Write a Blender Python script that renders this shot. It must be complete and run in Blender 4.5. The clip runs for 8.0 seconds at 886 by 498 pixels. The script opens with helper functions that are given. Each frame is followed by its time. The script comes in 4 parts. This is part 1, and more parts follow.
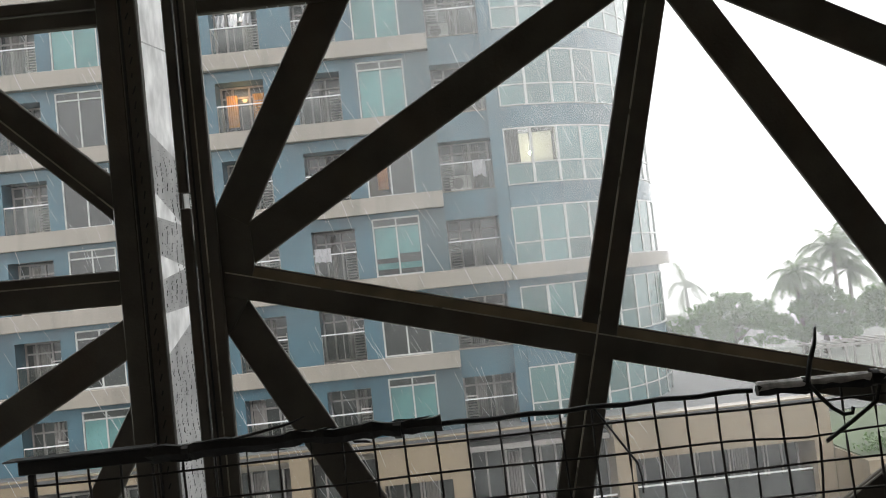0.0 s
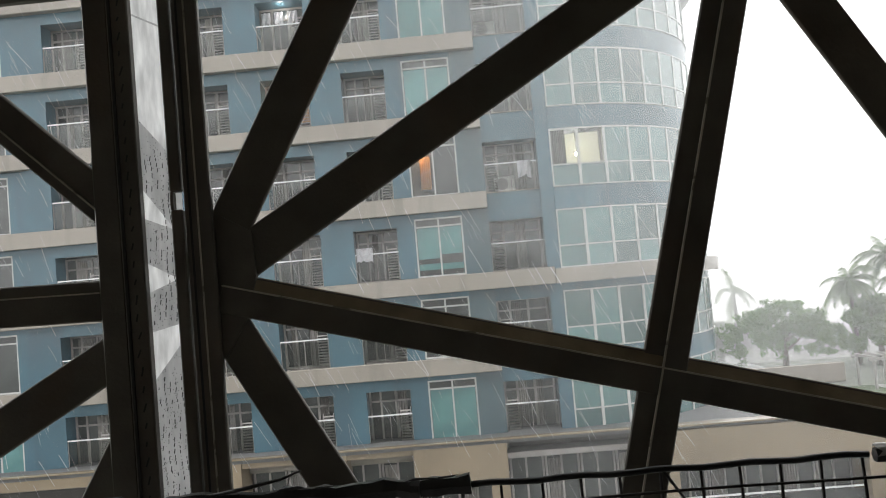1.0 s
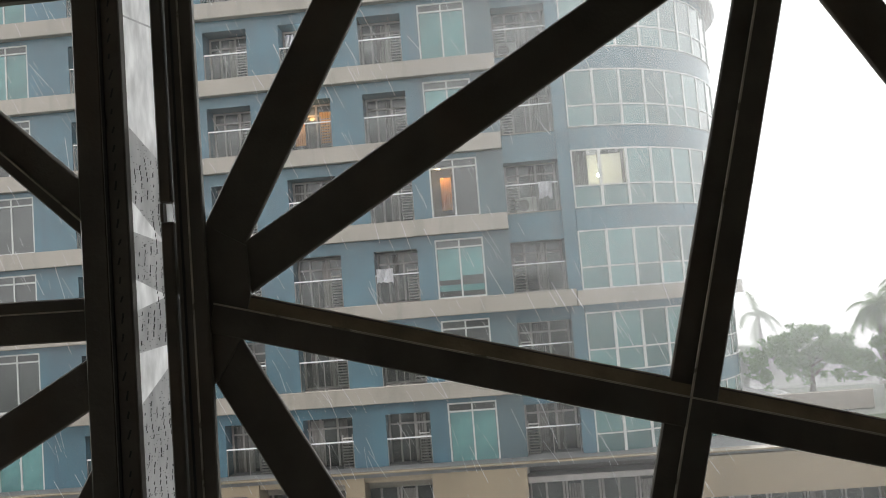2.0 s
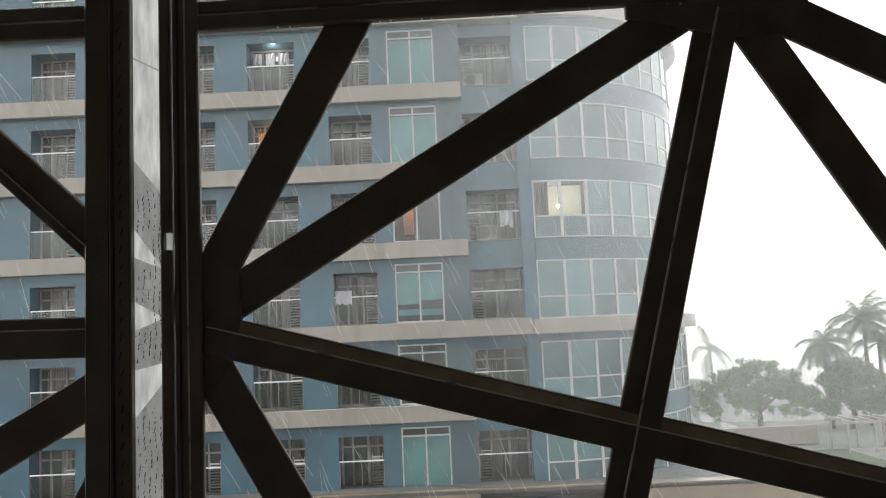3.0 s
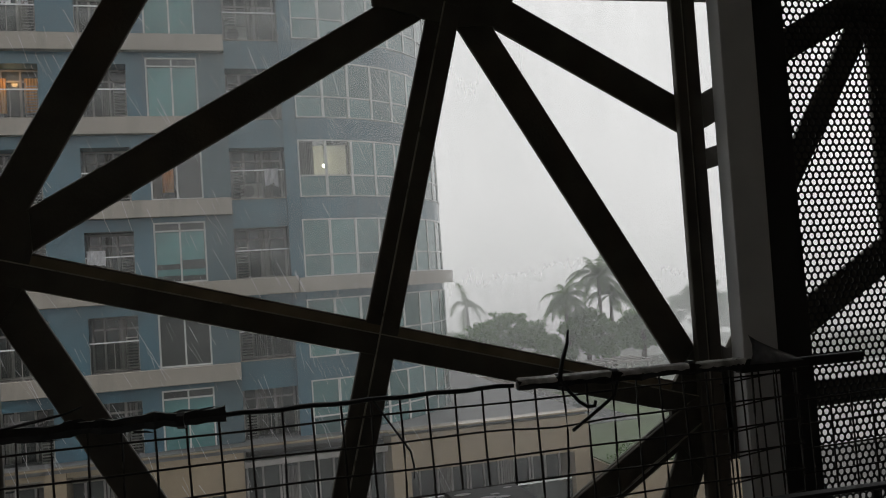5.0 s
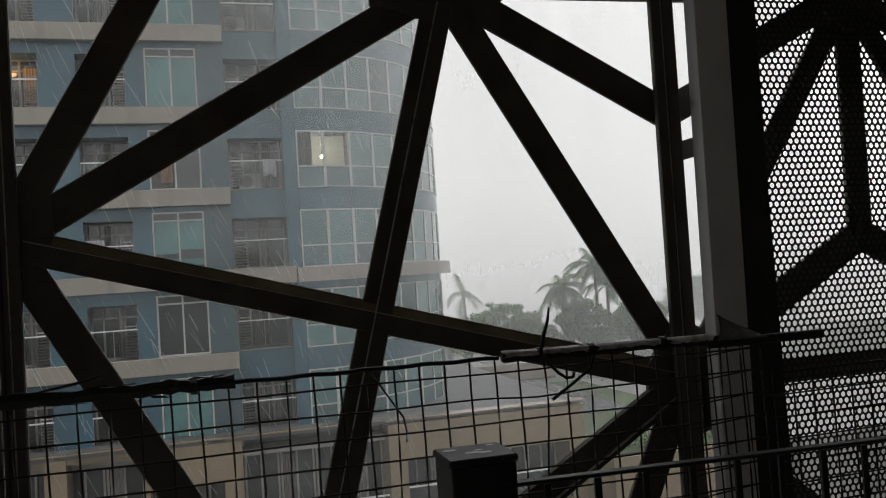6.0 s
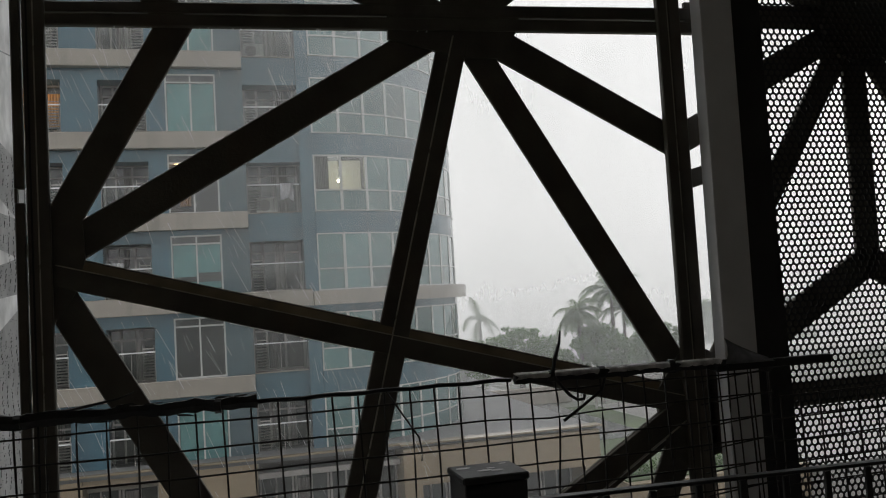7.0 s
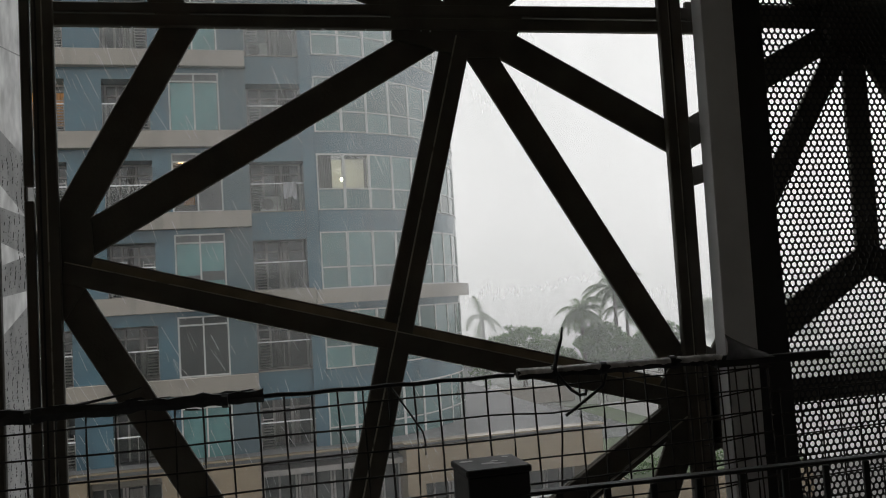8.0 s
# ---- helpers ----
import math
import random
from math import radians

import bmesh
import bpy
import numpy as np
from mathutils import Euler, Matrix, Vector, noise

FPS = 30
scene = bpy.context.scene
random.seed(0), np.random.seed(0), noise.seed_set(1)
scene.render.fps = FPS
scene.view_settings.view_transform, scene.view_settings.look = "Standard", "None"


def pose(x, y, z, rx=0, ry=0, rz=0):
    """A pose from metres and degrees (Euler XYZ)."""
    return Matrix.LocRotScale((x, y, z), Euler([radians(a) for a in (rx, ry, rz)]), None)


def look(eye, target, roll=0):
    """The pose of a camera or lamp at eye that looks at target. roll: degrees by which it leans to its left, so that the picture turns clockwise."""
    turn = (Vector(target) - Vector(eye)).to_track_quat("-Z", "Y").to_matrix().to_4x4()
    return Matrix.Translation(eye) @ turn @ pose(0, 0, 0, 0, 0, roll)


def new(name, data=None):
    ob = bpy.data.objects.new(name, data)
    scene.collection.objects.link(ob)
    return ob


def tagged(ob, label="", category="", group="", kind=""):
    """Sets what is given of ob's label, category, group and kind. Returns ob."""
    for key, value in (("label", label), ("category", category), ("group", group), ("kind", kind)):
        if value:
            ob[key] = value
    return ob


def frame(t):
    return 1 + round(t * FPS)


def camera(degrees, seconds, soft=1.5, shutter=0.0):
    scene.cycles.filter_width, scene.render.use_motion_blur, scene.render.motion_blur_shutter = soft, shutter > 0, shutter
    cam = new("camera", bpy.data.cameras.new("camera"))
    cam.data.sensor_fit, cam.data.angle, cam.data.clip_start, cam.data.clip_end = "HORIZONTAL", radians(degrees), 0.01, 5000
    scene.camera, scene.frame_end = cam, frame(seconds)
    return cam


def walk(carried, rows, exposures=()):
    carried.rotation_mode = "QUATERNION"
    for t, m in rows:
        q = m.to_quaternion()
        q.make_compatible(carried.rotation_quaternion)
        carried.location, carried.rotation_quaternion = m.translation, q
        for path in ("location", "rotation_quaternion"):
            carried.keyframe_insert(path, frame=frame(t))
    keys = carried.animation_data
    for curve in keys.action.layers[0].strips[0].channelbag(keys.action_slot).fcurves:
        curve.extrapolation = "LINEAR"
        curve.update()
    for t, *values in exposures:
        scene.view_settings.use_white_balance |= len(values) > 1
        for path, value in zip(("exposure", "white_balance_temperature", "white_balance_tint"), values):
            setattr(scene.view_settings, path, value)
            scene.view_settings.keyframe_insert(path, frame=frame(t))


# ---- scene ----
cam = camera(56.50, 8.0, soft=1.0)
ROWS = [
    (0, 0.012, -2.464, 1.516, -0.61, 2.53, 6.10),
    (0.5, 0.040, -2.225, 1.543, 1.23, 3.13, 5.56),
    (1, 0.040, -2.070, 1.564, 2.35, 2.83, 4.98),
    (1.5, 0.068, -1.903, 1.554, 3.90, 3.75, 4.77),
    (1.7, 0.068, -1.897, 1.554, 3.96, 3.83, 4.74),
    (2.8, 0.036, -2.061, 1.579, 2.12, 6.49, 2.70),
    (3, 0.030, -2.116, 1.576, 0.79, 5.92, 2.62),
    (3.5, 0.014, -2.359, 1.538, -5.27, 6.52, 2.29),
    (4, 0.008, -2.439, 1.524, -8.68, 5.36, 2.62),
    (4.5, 0.004, -2.481, 1.506, -12.99, 2.80, 3.55),
    (5, -0.011, -2.588, 1.477, -15.34, 2.28, 3.79),
    (6.5, -0.058, -2.839, 1.442, -15.52, 1.48, 3.59),
    (7, -0.066, -2.868, 1.446, -14.42, 3.37, 3.41),
    (7.5, -0.069, -2.872, 1.445, -14.44, 3.60, 3.42),
    (8, -0.076, -2.899, 1.439, -14.21, 3.30, 3.41),
]
walk(cam, [(t, pose(x, y, z, 90 + pitch, roll, yaw)) for t, x, y, z, yaw, pitch, roll in ROWS],
     exposures=[(0.0, 1.08), (1.5, 0.98), (3.0, 0.9), (3.5, 0.44), (4.0, 0.08), (4.5, -0.14), (5.2, -0.2), (6.5, 0.0), (8.0, 0.0)])

# ---- world and light ----
world = bpy.data.worlds.new("rain_sky")
scene.world = world
world.use_nodes = True
wn, wl = world.node_tree.nodes, world.node_tree.links
bg = wn["Background"]
sky = wn.new("ShaderNodeTexSky")
sky.sky_type, sky.sun_disc = "NISHITA", False
sky.sun_elevation, sky.sun_rotation = radians(48), radians(25)
sky.ozone_density, sky.dust_density, sky.air_density = 1.0, 6.0, 1.0
hs = wn.new("ShaderNodeHueSaturation")
hs.inputs["Saturation"].default_value = 0.06
mixw = wn.new("ShaderNodeMix")
mixw.data_type = "RGBA"
mixw.inputs["Factor"].default_value = 0.95
mixw.inputs["B"].default_value = (9.75, 9.7, 9.7, 1)
wl.new(sky.outputs[0], hs.inputs["Color"])
wl.new(hs.outputs[0], mixw.inputs["A"])
wl.new(mixw.outputs["Result"], bg.inputs["Color"])
bg.inputs["Strength"].default_value = 0.1

sun = new("sun", bpy.data.lights.new("sun", "SUN"))
sun.data.energy, sun.data.angle, sun.data.color = 0.5, radians(40), (1.0, 0.98, 0.95)
sun.matrix_world = look((0, 0, 60), (-12, 30, 0))


# ---- materials ----
def mat(name, color, rough=0.6, metal=0.0, vary=0.25, scale=8.0, bump=0.15, bump_scale=60.0, spec=0.5, rand=0.0, stains=None, stretch=(1, 1, 1), wet=0.0):
    m = bpy.data.materials.new(name)
    m.use_nodes = True
    nt = m.node_tree
    n, l = nt.nodes, nt.links
    b = n["Principled BSDF"]
    b.inputs["Roughness"].default_value, b.inputs["Metallic"].default_value = rough, metal
    b.inputs["Specular IOR Level"].default_value = spec
    b.inputs["Coat Weight"].default_value, b.inputs["Coat Roughness"].default_value = wet, 0.12
    tc = n.new("ShaderNodeTexCoord")
    mp = n.new("ShaderNodeMapping")
    mp.inputs["Scale"].default_value = stretch
    l.new(tc.outputs["Object"], mp.inputs["Vector"])
    n1 = n.new("ShaderNodeTexNoise")
    n1.inputs["Scale"].default_value, n1.inputs["Detail"].default_value = scale, 6
    n2 = n.new("ShaderNodeTexNoise")
    n2.inputs["Scale"].default_value, n2.inputs["Detail"].default_value = bump_scale, 4
    l.new(mp.outputs[0], n1.inputs["Vector"])
    l.new(mp.outputs[0], n2.inputs["Vector"])
    ramp = n.new("ShaderNodeMapRange")
    ramp.inputs["From Min"].default_value, ramp.inputs["From Max"].default_value = 0.3, 0.7
    ramp.inputs["To Min"].default_value, ramp.inputs["To Max"].default_value = 1 - vary, 1 + vary
    l.new(n1.outputs["Fac"], ramp.inputs["Value"])
    mul = n.new("ShaderNodeVectorMath")
    mul.operation = "SCALE"
    mul.inputs[0].default_value = color
    l.new(ramp.outputs[0], mul.inputs["Scale"])
    out = mul.outputs[0]
    if rand:
        oi = n.new("ShaderNodeObjectInfo")
        rr = n.new("ShaderNodeMapRange")
        rr.inputs["To Min"].default_value, rr.inputs["To Max"].default_value = 1 - rand, 1 + rand
        l.new(oi.outputs["Random"], rr.inputs["Value"])
        m2 = n.new("ShaderNodeVectorMath")
        m2.operation = "SCALE"
        l.new(out, m2.inputs[0])
        l.new(rr.outputs[0], m2.inputs["Scale"])
        out = m2.outputs[0]
    if stains:
        mx = n.new("ShaderNodeMix")
        mx.data_type = "RGBA"
        n3 = n.new("ShaderNodeTexNoise")
        n3.inputs["Scale"].default_value, n3.inputs["Detail"].default_value = stains[1], 8
        mp3 = n.new("ShaderNodeMapping")
        mp3.inputs["Scale"].default_value = stains[2]
        l.new(tc.outputs["Object"], mp3.inputs["Vector"])
        l.new(mp3.outputs[0], n3.inputs["Vector"])
        r3 = n.new("ShaderNodeMapRange")
        r3.inputs["From Min"].default_value, r3.inputs["From Max"].default_value = 0.52, 0.75
        r3.inputs["To Max"].default_value = stains[3]
        l.new(n3.outputs["Fac"], r3.inputs["Value"])
        l.new(r3.outputs[0], mx.inputs["Factor"])
        l.new(out, mx.inputs["A"])
        mx.inputs["B"].default_value = (*stains[0], 1)
        out = mx.outputs["Result"]
    l.new(out, b.inputs["Base Color"])
    rv = n.new("ShaderNodeMapRange")
    rv.inputs["To Min"].default_value, rv.inputs["To Max"].default_value = max(0.02, rough - 0.12), min(1, rough + 0.12)
    l.new(n1.outputs["Fac"], rv.inputs["Value"])
    l.new(rv.outputs[0], b.inputs["Roughness"])
    if bump:
        bp = n.new("ShaderNodeBump")
        bp.inputs["Strength"].default_value, bp.inputs["Distance"].default_value = bump, 0.004
        l.new(n2.outputs["Fac"], bp.inputs["Height"])
        l.new(bp.outputs[0], b.inputs["Normal"])
    return m


STEEL = mat("dark_painted_steel", (0.095, 0.086, 0.070), 0.42, 0.0, 0.3, 7, 0.25, 90, stains=((0.12, 0.08, 0.05), 5, (1, 1, 0.35), 0.6))
# brown lifted above the steel's tone to stand in for skylight
SKYLIT_BROWN = mat("skylit_brown_ledge", (0.24, 0.195, 0.13), 0.4, 0, 0.3, 9, 0.3, 80)
# pale tone imitates light caught on steel edges
EDGE_HIGHLIGHT = mat("edge_highlight_steel", (0.46, 0.42, 0.35), 0.3, 0.3, 0.3, 12, 0.2, 90)
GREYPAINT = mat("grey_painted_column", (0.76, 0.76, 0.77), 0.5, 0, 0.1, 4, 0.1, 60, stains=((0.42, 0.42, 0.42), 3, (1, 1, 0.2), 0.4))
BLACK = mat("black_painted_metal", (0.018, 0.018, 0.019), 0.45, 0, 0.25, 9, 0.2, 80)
PERF = mat("perforated_sheet_metal", (0.022, 0.022, 0.023), 0.5, 0, 0.2, 6, 0.1, 100)
WIRE = mat("rusty_mesh_wire", (0.022, 0.018, 0.015), 0.6, 0.2, 0.4, 30, 0.4, 200)
TAPE = mat("pale_weathered_tape", (0.62, 0.61, 0.60), 0.2, 0, 0.45, 26, 0.9, 70, stains=((0.06, 0.055, 0.05), 16, (0.4, 1, 1), 0.75))
FLAP = mat("grey_plastic_film", (0.30, 0.30, 0.305), 0.25, 0, 0.3, 20, 0.4, 40)
BTAPE = mat("black_tape", (0.015, 0.015, 0.015), 0.35, 0, 0.3, 20, 0.6, 70)
BLUE = mat("blue_painted_render", (0.034, 0.090, 0.122), 0.7, 0, 0.2, 0.6, 0.3, 5, stains=((0.030, 0.060, 0.082), 0.9, (1.4, 1, 0.18), 0.75), wet=0.8)
# darker copy of the blue render that stands in for shade
SHADED_BLUE = mat("shaded_blue_render", (0.042, 0.074, 0.088), 0.75, 0, 0.12, 0.35, 0.2, 5, wet=0.8)
CREAM = mat("cream_concrete_band", (0.235, 0.212, 0.182), 0.8, 0, 0.10, 0.4, 0.2, 6, stains=((0.15, 0.135, 0.115), 1.1, (1.6, 1, 0.25), 0.7), wet=0.8)
BEIGE = mat("beige_podium_render", (0.20, 0.158, 0.105), 0.8, 0, 0.08, 0.5, 0.2, 6, stains=((0.135, 0.108, 0.075), 0.6, (1, 1, 0.25), 0.5), wet=0.8)
WFRAME = mat("white_window_frame", (0.37, 0.38, 0.37), 0.5, 0, 0.08, 2, 0.05, 20, wet=0.8)
GFRAME = mat("grey_door_frame", (0.24, 0.225, 0.215), 0.55, 0, 0.15, 2, 0.05, 20)
TEAL = mat("teal_tinted_glass", (0.086, 0.186, 0.186), 0.12, 0, 0.25, 0.9, 0.02, 2, spec=0.5, rand=0.25, wet=0.4)
DARKGLASS = mat("dark_tinted_glass", (0.045, 0.05, 0.049), 0.10, 0, 0.3, 0.7, 0.02, 2, spec=0.5, rand=0.35, wet=0.4)
TOWERGLASS = mat("grey_green_glass", (0.072, 0.140, 0.142), 0.10, 0, 0.25, 0.5, 0.02, 2, spec=0.6, rand=0.42, wet=0.6)
CURTAIN = mat("pale_curtain", (0.16, 0.15, 0.142), 0.9, 0, 0.2, 3, 0.3, 20, rand=0.4)
ORANGE = mat("orange_curtain", (0.55, 0.28, 0.10), 0.9, 0, 0.2, 3, 0.3, 20)
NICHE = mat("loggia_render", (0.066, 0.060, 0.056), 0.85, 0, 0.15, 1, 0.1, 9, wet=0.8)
LOUVRE = mat("louvre_metal", (0.33, 0.31, 0.30), 0.5, 0.1, 0.15, 3, 0.1, 20)
RAILW = mat("white_rail", (0.7, 0.71, 0.72), 0.4, 0.1, 0.1, 2, 0, 10)
ACWHITE = mat("white_plastic", (0.6, 0.6, 0.58), 0.5, 0, 0.1, 5, 0.05, 30)
CLOTH = mat("white_laundry", (0.65, 0.65, 0.68), 0.9, 0, 0.1, 5, 0.4, 20)
PLAZA = mat("fog_pale_paving", (0.22, 0.215, 0.21), 0.35, 0, 0.2, 0.3, 0.2, 8)
ROOF = mat("wet_grey_roof", (0.09, 0.092, 0.094), 0.6, 0, 0.25, 0.4, 0.2, 5)
GROUND = mat("wet_ground", (0.13, 0.14, 0.12), 0.7, 0, 0.3, 0.06, 0.3, 3)
GRASS = mat("wet_grass", (0.06, 0.085, 0.04), 0.8, 0, 0.35, 0.25, 0.8, 9)
ROAD = mat("wet_road", (0.13, 0.135, 0.14), 0.22, 0, 0.25, 0.3, 0.2, 8)
BARK = mat("bark", (0.10, 0.085, 0.07), 0.85, 0, 0.3, 3, 0.6, 12)
CONC = mat("concrete", (0.30, 0.29, 0.28), 0.8, 0, 0.15, 2, 0.3, 20)
# kept pale so the unseen walls throw light onto the steel
BOUNCE_PAINT = mat("bounce_paint", (0.70, 0.66, 0.60), 0.85, 0, 0.2, 1.5, 0.2, 25)
ROOMWALL = mat("warm_room_paint", (0.60, 0.59, 0.52), 0.8, 0, 0.05, 2, 0.05, 20)


def glow(name, color, power):
    m = bpy.data.materials.new(name)
    m.use_nodes = True
    b = m.node_tree.nodes["Principled BSDF"]
    b.inputs["Base Color"].default_value = (*color, 1)
    b.inputs["Emission Color"].default_value = (*color, 1)
    b.inputs["Emission Strength"].default_value = power
    return m


def leafy(name, color):
    """Thin leaves: part of the light comes through."""
    m = mat(name, color, 0.45, 0, 0.45, 0.8, 0.0, 5, wet=0.5)
    n, l = m.node_tree.nodes, m.node_tree.links
    tr, mx = n.new("ShaderNodeBsdfTranslucent"), n.new("ShaderNodeMixShader")
    tr.inputs["Color"].default_value = (color[0] * 2.2, color[1] * 2.2, color[2] * 1.8, 1)
    mx.inputs[0].default_value = 0.5
    l.new(n["Principled BSDF"].outputs[0], mx.inputs[1])
    l.new(tr.outputs[0], mx.inputs[2])
    l.new(mx.outputs[0], n["Material Output"].inputs["Surface"])
    return m


LEAF = leafy("wet_leaves", (0.060, 0.105, 0.042))
FROND = leafy("palm_fronds", (0.065, 0.095, 0.05))
BULB = glow("lamp_glow", (1.0, 0.90, 0.66), 26)


def hanging_water():
    m = bpy.data.materials.new("hanging_water")
    m.use_nodes = True
    n, l = m.node_tree.nodes, m.node_tree.links
    tr, gl, mx = n.new("ShaderNodeBsdfTranslucent"), n.new("ShaderNodeBsdfGlossy"), n.new("ShaderNodeMixShader")
    tr.inputs["Color"].default_value = (0.95, 0.96, 0.97, 1)
    gl.inputs["Roughness"].default_value, mx.inputs[0].default_value = 0.1, 0.25
    l.new(tr.outputs[0], mx.inputs[1])
    l.new(gl.outputs[0], mx.inputs[2])
    l.new(mx.outputs[0], n["Material Output"].inputs["Surface"])
    return m


WATER = hanging_water()


def clear_glass():
    m = bpy.data.materials.new("clear_glass")
    m.use_nodes = True
    n, l = m.node_tree.nodes, m.node_tree.links
    g = n.new("ShaderNodeBsdfGlossy")
    g.inputs["Roughness"].default_value = 0.05
    t = n.new("ShaderNodeBsdfTransparent")
    t.inputs["Color"].default_value = (0.92, 0.94, 0.92, 1)
    mx = n.new("ShaderNodeMixShader")
    fr = n.new("ShaderNodeFresnel")
    l.new(fr.outputs[0], mx.inputs[0])
    l.new(t.outputs[0], mx.inputs[1])
    l.new(g.outputs[0], mx.inputs[2])
    l.new(mx.outputs[0], n["Material Output"].inputs["Surface"])
    return m


CLEAR = clear_glass()


# ---- mesh helpers ----
def box(bm, x0, x1, y0, y1, z0, z1):
    r = bmesh.ops.create_cube(bm, size=1.0)
    bmesh.ops.transform(bm, verts=r["verts"], matrix=Matrix.Translation(((x0 + x1) / 2, (y0 + y1) / 2, (z0 + z1) / 2)) @ Matrix.Diagonal((x1 - x0, y1 - y0, z1 - z0, 1)))
    return r["verts"]


def boxes(*rows):
    bm = bmesh.new()
    for r in rows:
        box(bm, *r)
    return bm


def rbox(bm, m, sx, sy, sz):
    r = bmesh.ops.create_cube(bm, size=1.0)
    bmesh.ops.transform(bm, verts=r["verts"], matrix=m @ Matrix.Diagonal((sx, sy, sz, 1)))


def bevel(bm, w, seg=1):
    bmesh.ops.bevel(bm, geom=list(bm.edges), offset=w, segments=seg, affect="EDGES", profile=0.5)
    return bm


def finish(name, bm, material, smooth=False):
    me = bpy.data.meshes.new(name)
    bm.normal_update()
    bm.to_mesh(me)
    bm.free()
    if material:
        me.materials.append(material)
    if smooth:
        for p in me.polygons:
            p.use_smooth = True
    return me


def part(name, bm, material, parent, label="", smooth=False):
    ob = new(name, finish(name, bm, material, smooth))
    ob.parent = parent
    if label:
        tagged(ob, label)
    return ob


def share(name, me, parent, m):
    ob = new(name, me)
    ob.parent = parent
    ob.matrix_basis = m
    return ob


def thing(name, label, category, at=(0, 0, 0), group="", kind=""):
    ob = new(name)
    ob.location = at
    return tagged(ob, label, category, group, kind)


def single(name, bm, material, label, category, group="", kind="", smooth=False):
    return tagged(new(name, finish(name, bm, material, smooth)), label, category, group, kind)


def tube(bm, pts, radii, sides=8):
    rings = []
    for i, p in enumerate(pts):
        p = Vector(p)
        d = (Vector(pts[min(i + 1, len(pts) - 1)]) - Vector(pts[max(i - 1, 0)])).normalized()
        q = d.to_track_quat("Z", "Y").to_matrix()
        r = radii[i] if isinstance(radii, (list, tuple)) else radii
        rings.append([bm.verts.new(p + q @ Vector((r * math.cos(a), r * math.sin(a), 0))) for a in [2 * math.pi * k / sides for k in range(sides)]])
    for a, b in zip(rings, rings[1:]):
        for k in range(sides):
            bm.faces.new((a[k], a[(k + 1) % sides], b[(k + 1) % sides], b[k]))
    bm.faces.new(rings[0][::-1])
    bm.faces.new(rings[-1])
    return bm


# ---- interior shell ----
# unseen enclosure added around the walkway; walls and soffit act as reflectors
def shell():
    single("floor", boxes((-3.6, 4.2, -5.0, 0.3, -0.2, 0.0)), CONC, "unseen concrete walkway floor", "floor", kind="structure")
    single("ceiling", boxes((-3.6, 4.2, -5.0, 0.3, 3.6, 3.75)), BOUNCE_PAINT, "unseen soffit, pale to bounce light", "ceiling", kind="structure")
    single("wall_south", boxes((-3.6, 4.2, -5.2, -5.0, -0.2, 3.75)), BOUNCE_PAINT, "unseen wall behind the walkway, pale to bounce light", "wall", kind="structure")
    single("wall_west", boxes((-3.8, -3.6, -5.2, 0.3, -0.2, 3.75)), BOUNCE_PAINT, "unseen end wall, pale to bounce light", "wall", kind="structure")
    single("wall_east", boxes((4.2, 4.4, -5.2, 0.3, -0.2, 3.75)), BOUNCE_PAINT, "unseen end wall, pale to bounce light", "wall", kind="structure")


shell()


# ---- steel lattice ----
def bar(bm, a, b, w, y=0.0, depth=0.05, roll=0.0):
    a, b = Vector((a[0], 0, a[1])), Vector((b[0], 0, b[1]))
    d = b - a
    ang = math.atan2(d.z, d.x)
    rbox(bm, Matrix.Translation((a + b) / 2 + Vector((0, y, 0))) @ Matrix.Rotation(-ang, 4, "Y") @ Matrix.Rotation(radians(roll), 4, "X"), d.length, depth, w)


made_bars = []


def member(parent, a, b, w, step=0.0, cover=0.62, ledge=None):
    """A built-up bar: a full-width back plate and a narrower face plate pushed to one edge."""
    lift = 0.0008 * len(made_bars)
    made_bars.append(a)
    bm = bmesh.new()
    bar(bm, a, b, w, 0.024 - lift, 0.016)
    ob = part("beam", bevel(bm, 0.003), STEEL, parent)
    if step:
        d = Vector((b[0] - a[0], b[1] - a[1])).normalized()
        nx, nz = -d.y, d.x
        o = step * w * (1 - cover) / 2
        bm = bmesh.new()
        bar(bm, (a[0] + nx * o, a[1] + nz * o), (b[0] + nx * o, b[1] + nz * o), w * cover, 0.004 - 0.7 * lift, 0.012)
        part("face_plate", bevel(bm, 0.003), STEEL, ob)
        # pale strip along the plate's edge: a highlight put in as colour
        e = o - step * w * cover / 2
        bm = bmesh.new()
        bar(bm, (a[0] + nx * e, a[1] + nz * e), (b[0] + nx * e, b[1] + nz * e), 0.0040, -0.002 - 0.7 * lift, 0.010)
        part("highlight_strip", bm, EDGE_HIGHLIGHT, ob, "pale strip painted as an edge highlight")
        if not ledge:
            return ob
        # the ledge's lighter colour imitates light falling on it
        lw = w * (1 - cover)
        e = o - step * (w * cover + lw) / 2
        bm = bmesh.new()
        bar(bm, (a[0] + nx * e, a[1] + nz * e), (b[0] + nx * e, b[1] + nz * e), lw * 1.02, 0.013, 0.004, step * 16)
        part("ledge", bm, ledge, ob, "sloping ledge with its skylight put into the colour")
    return ob


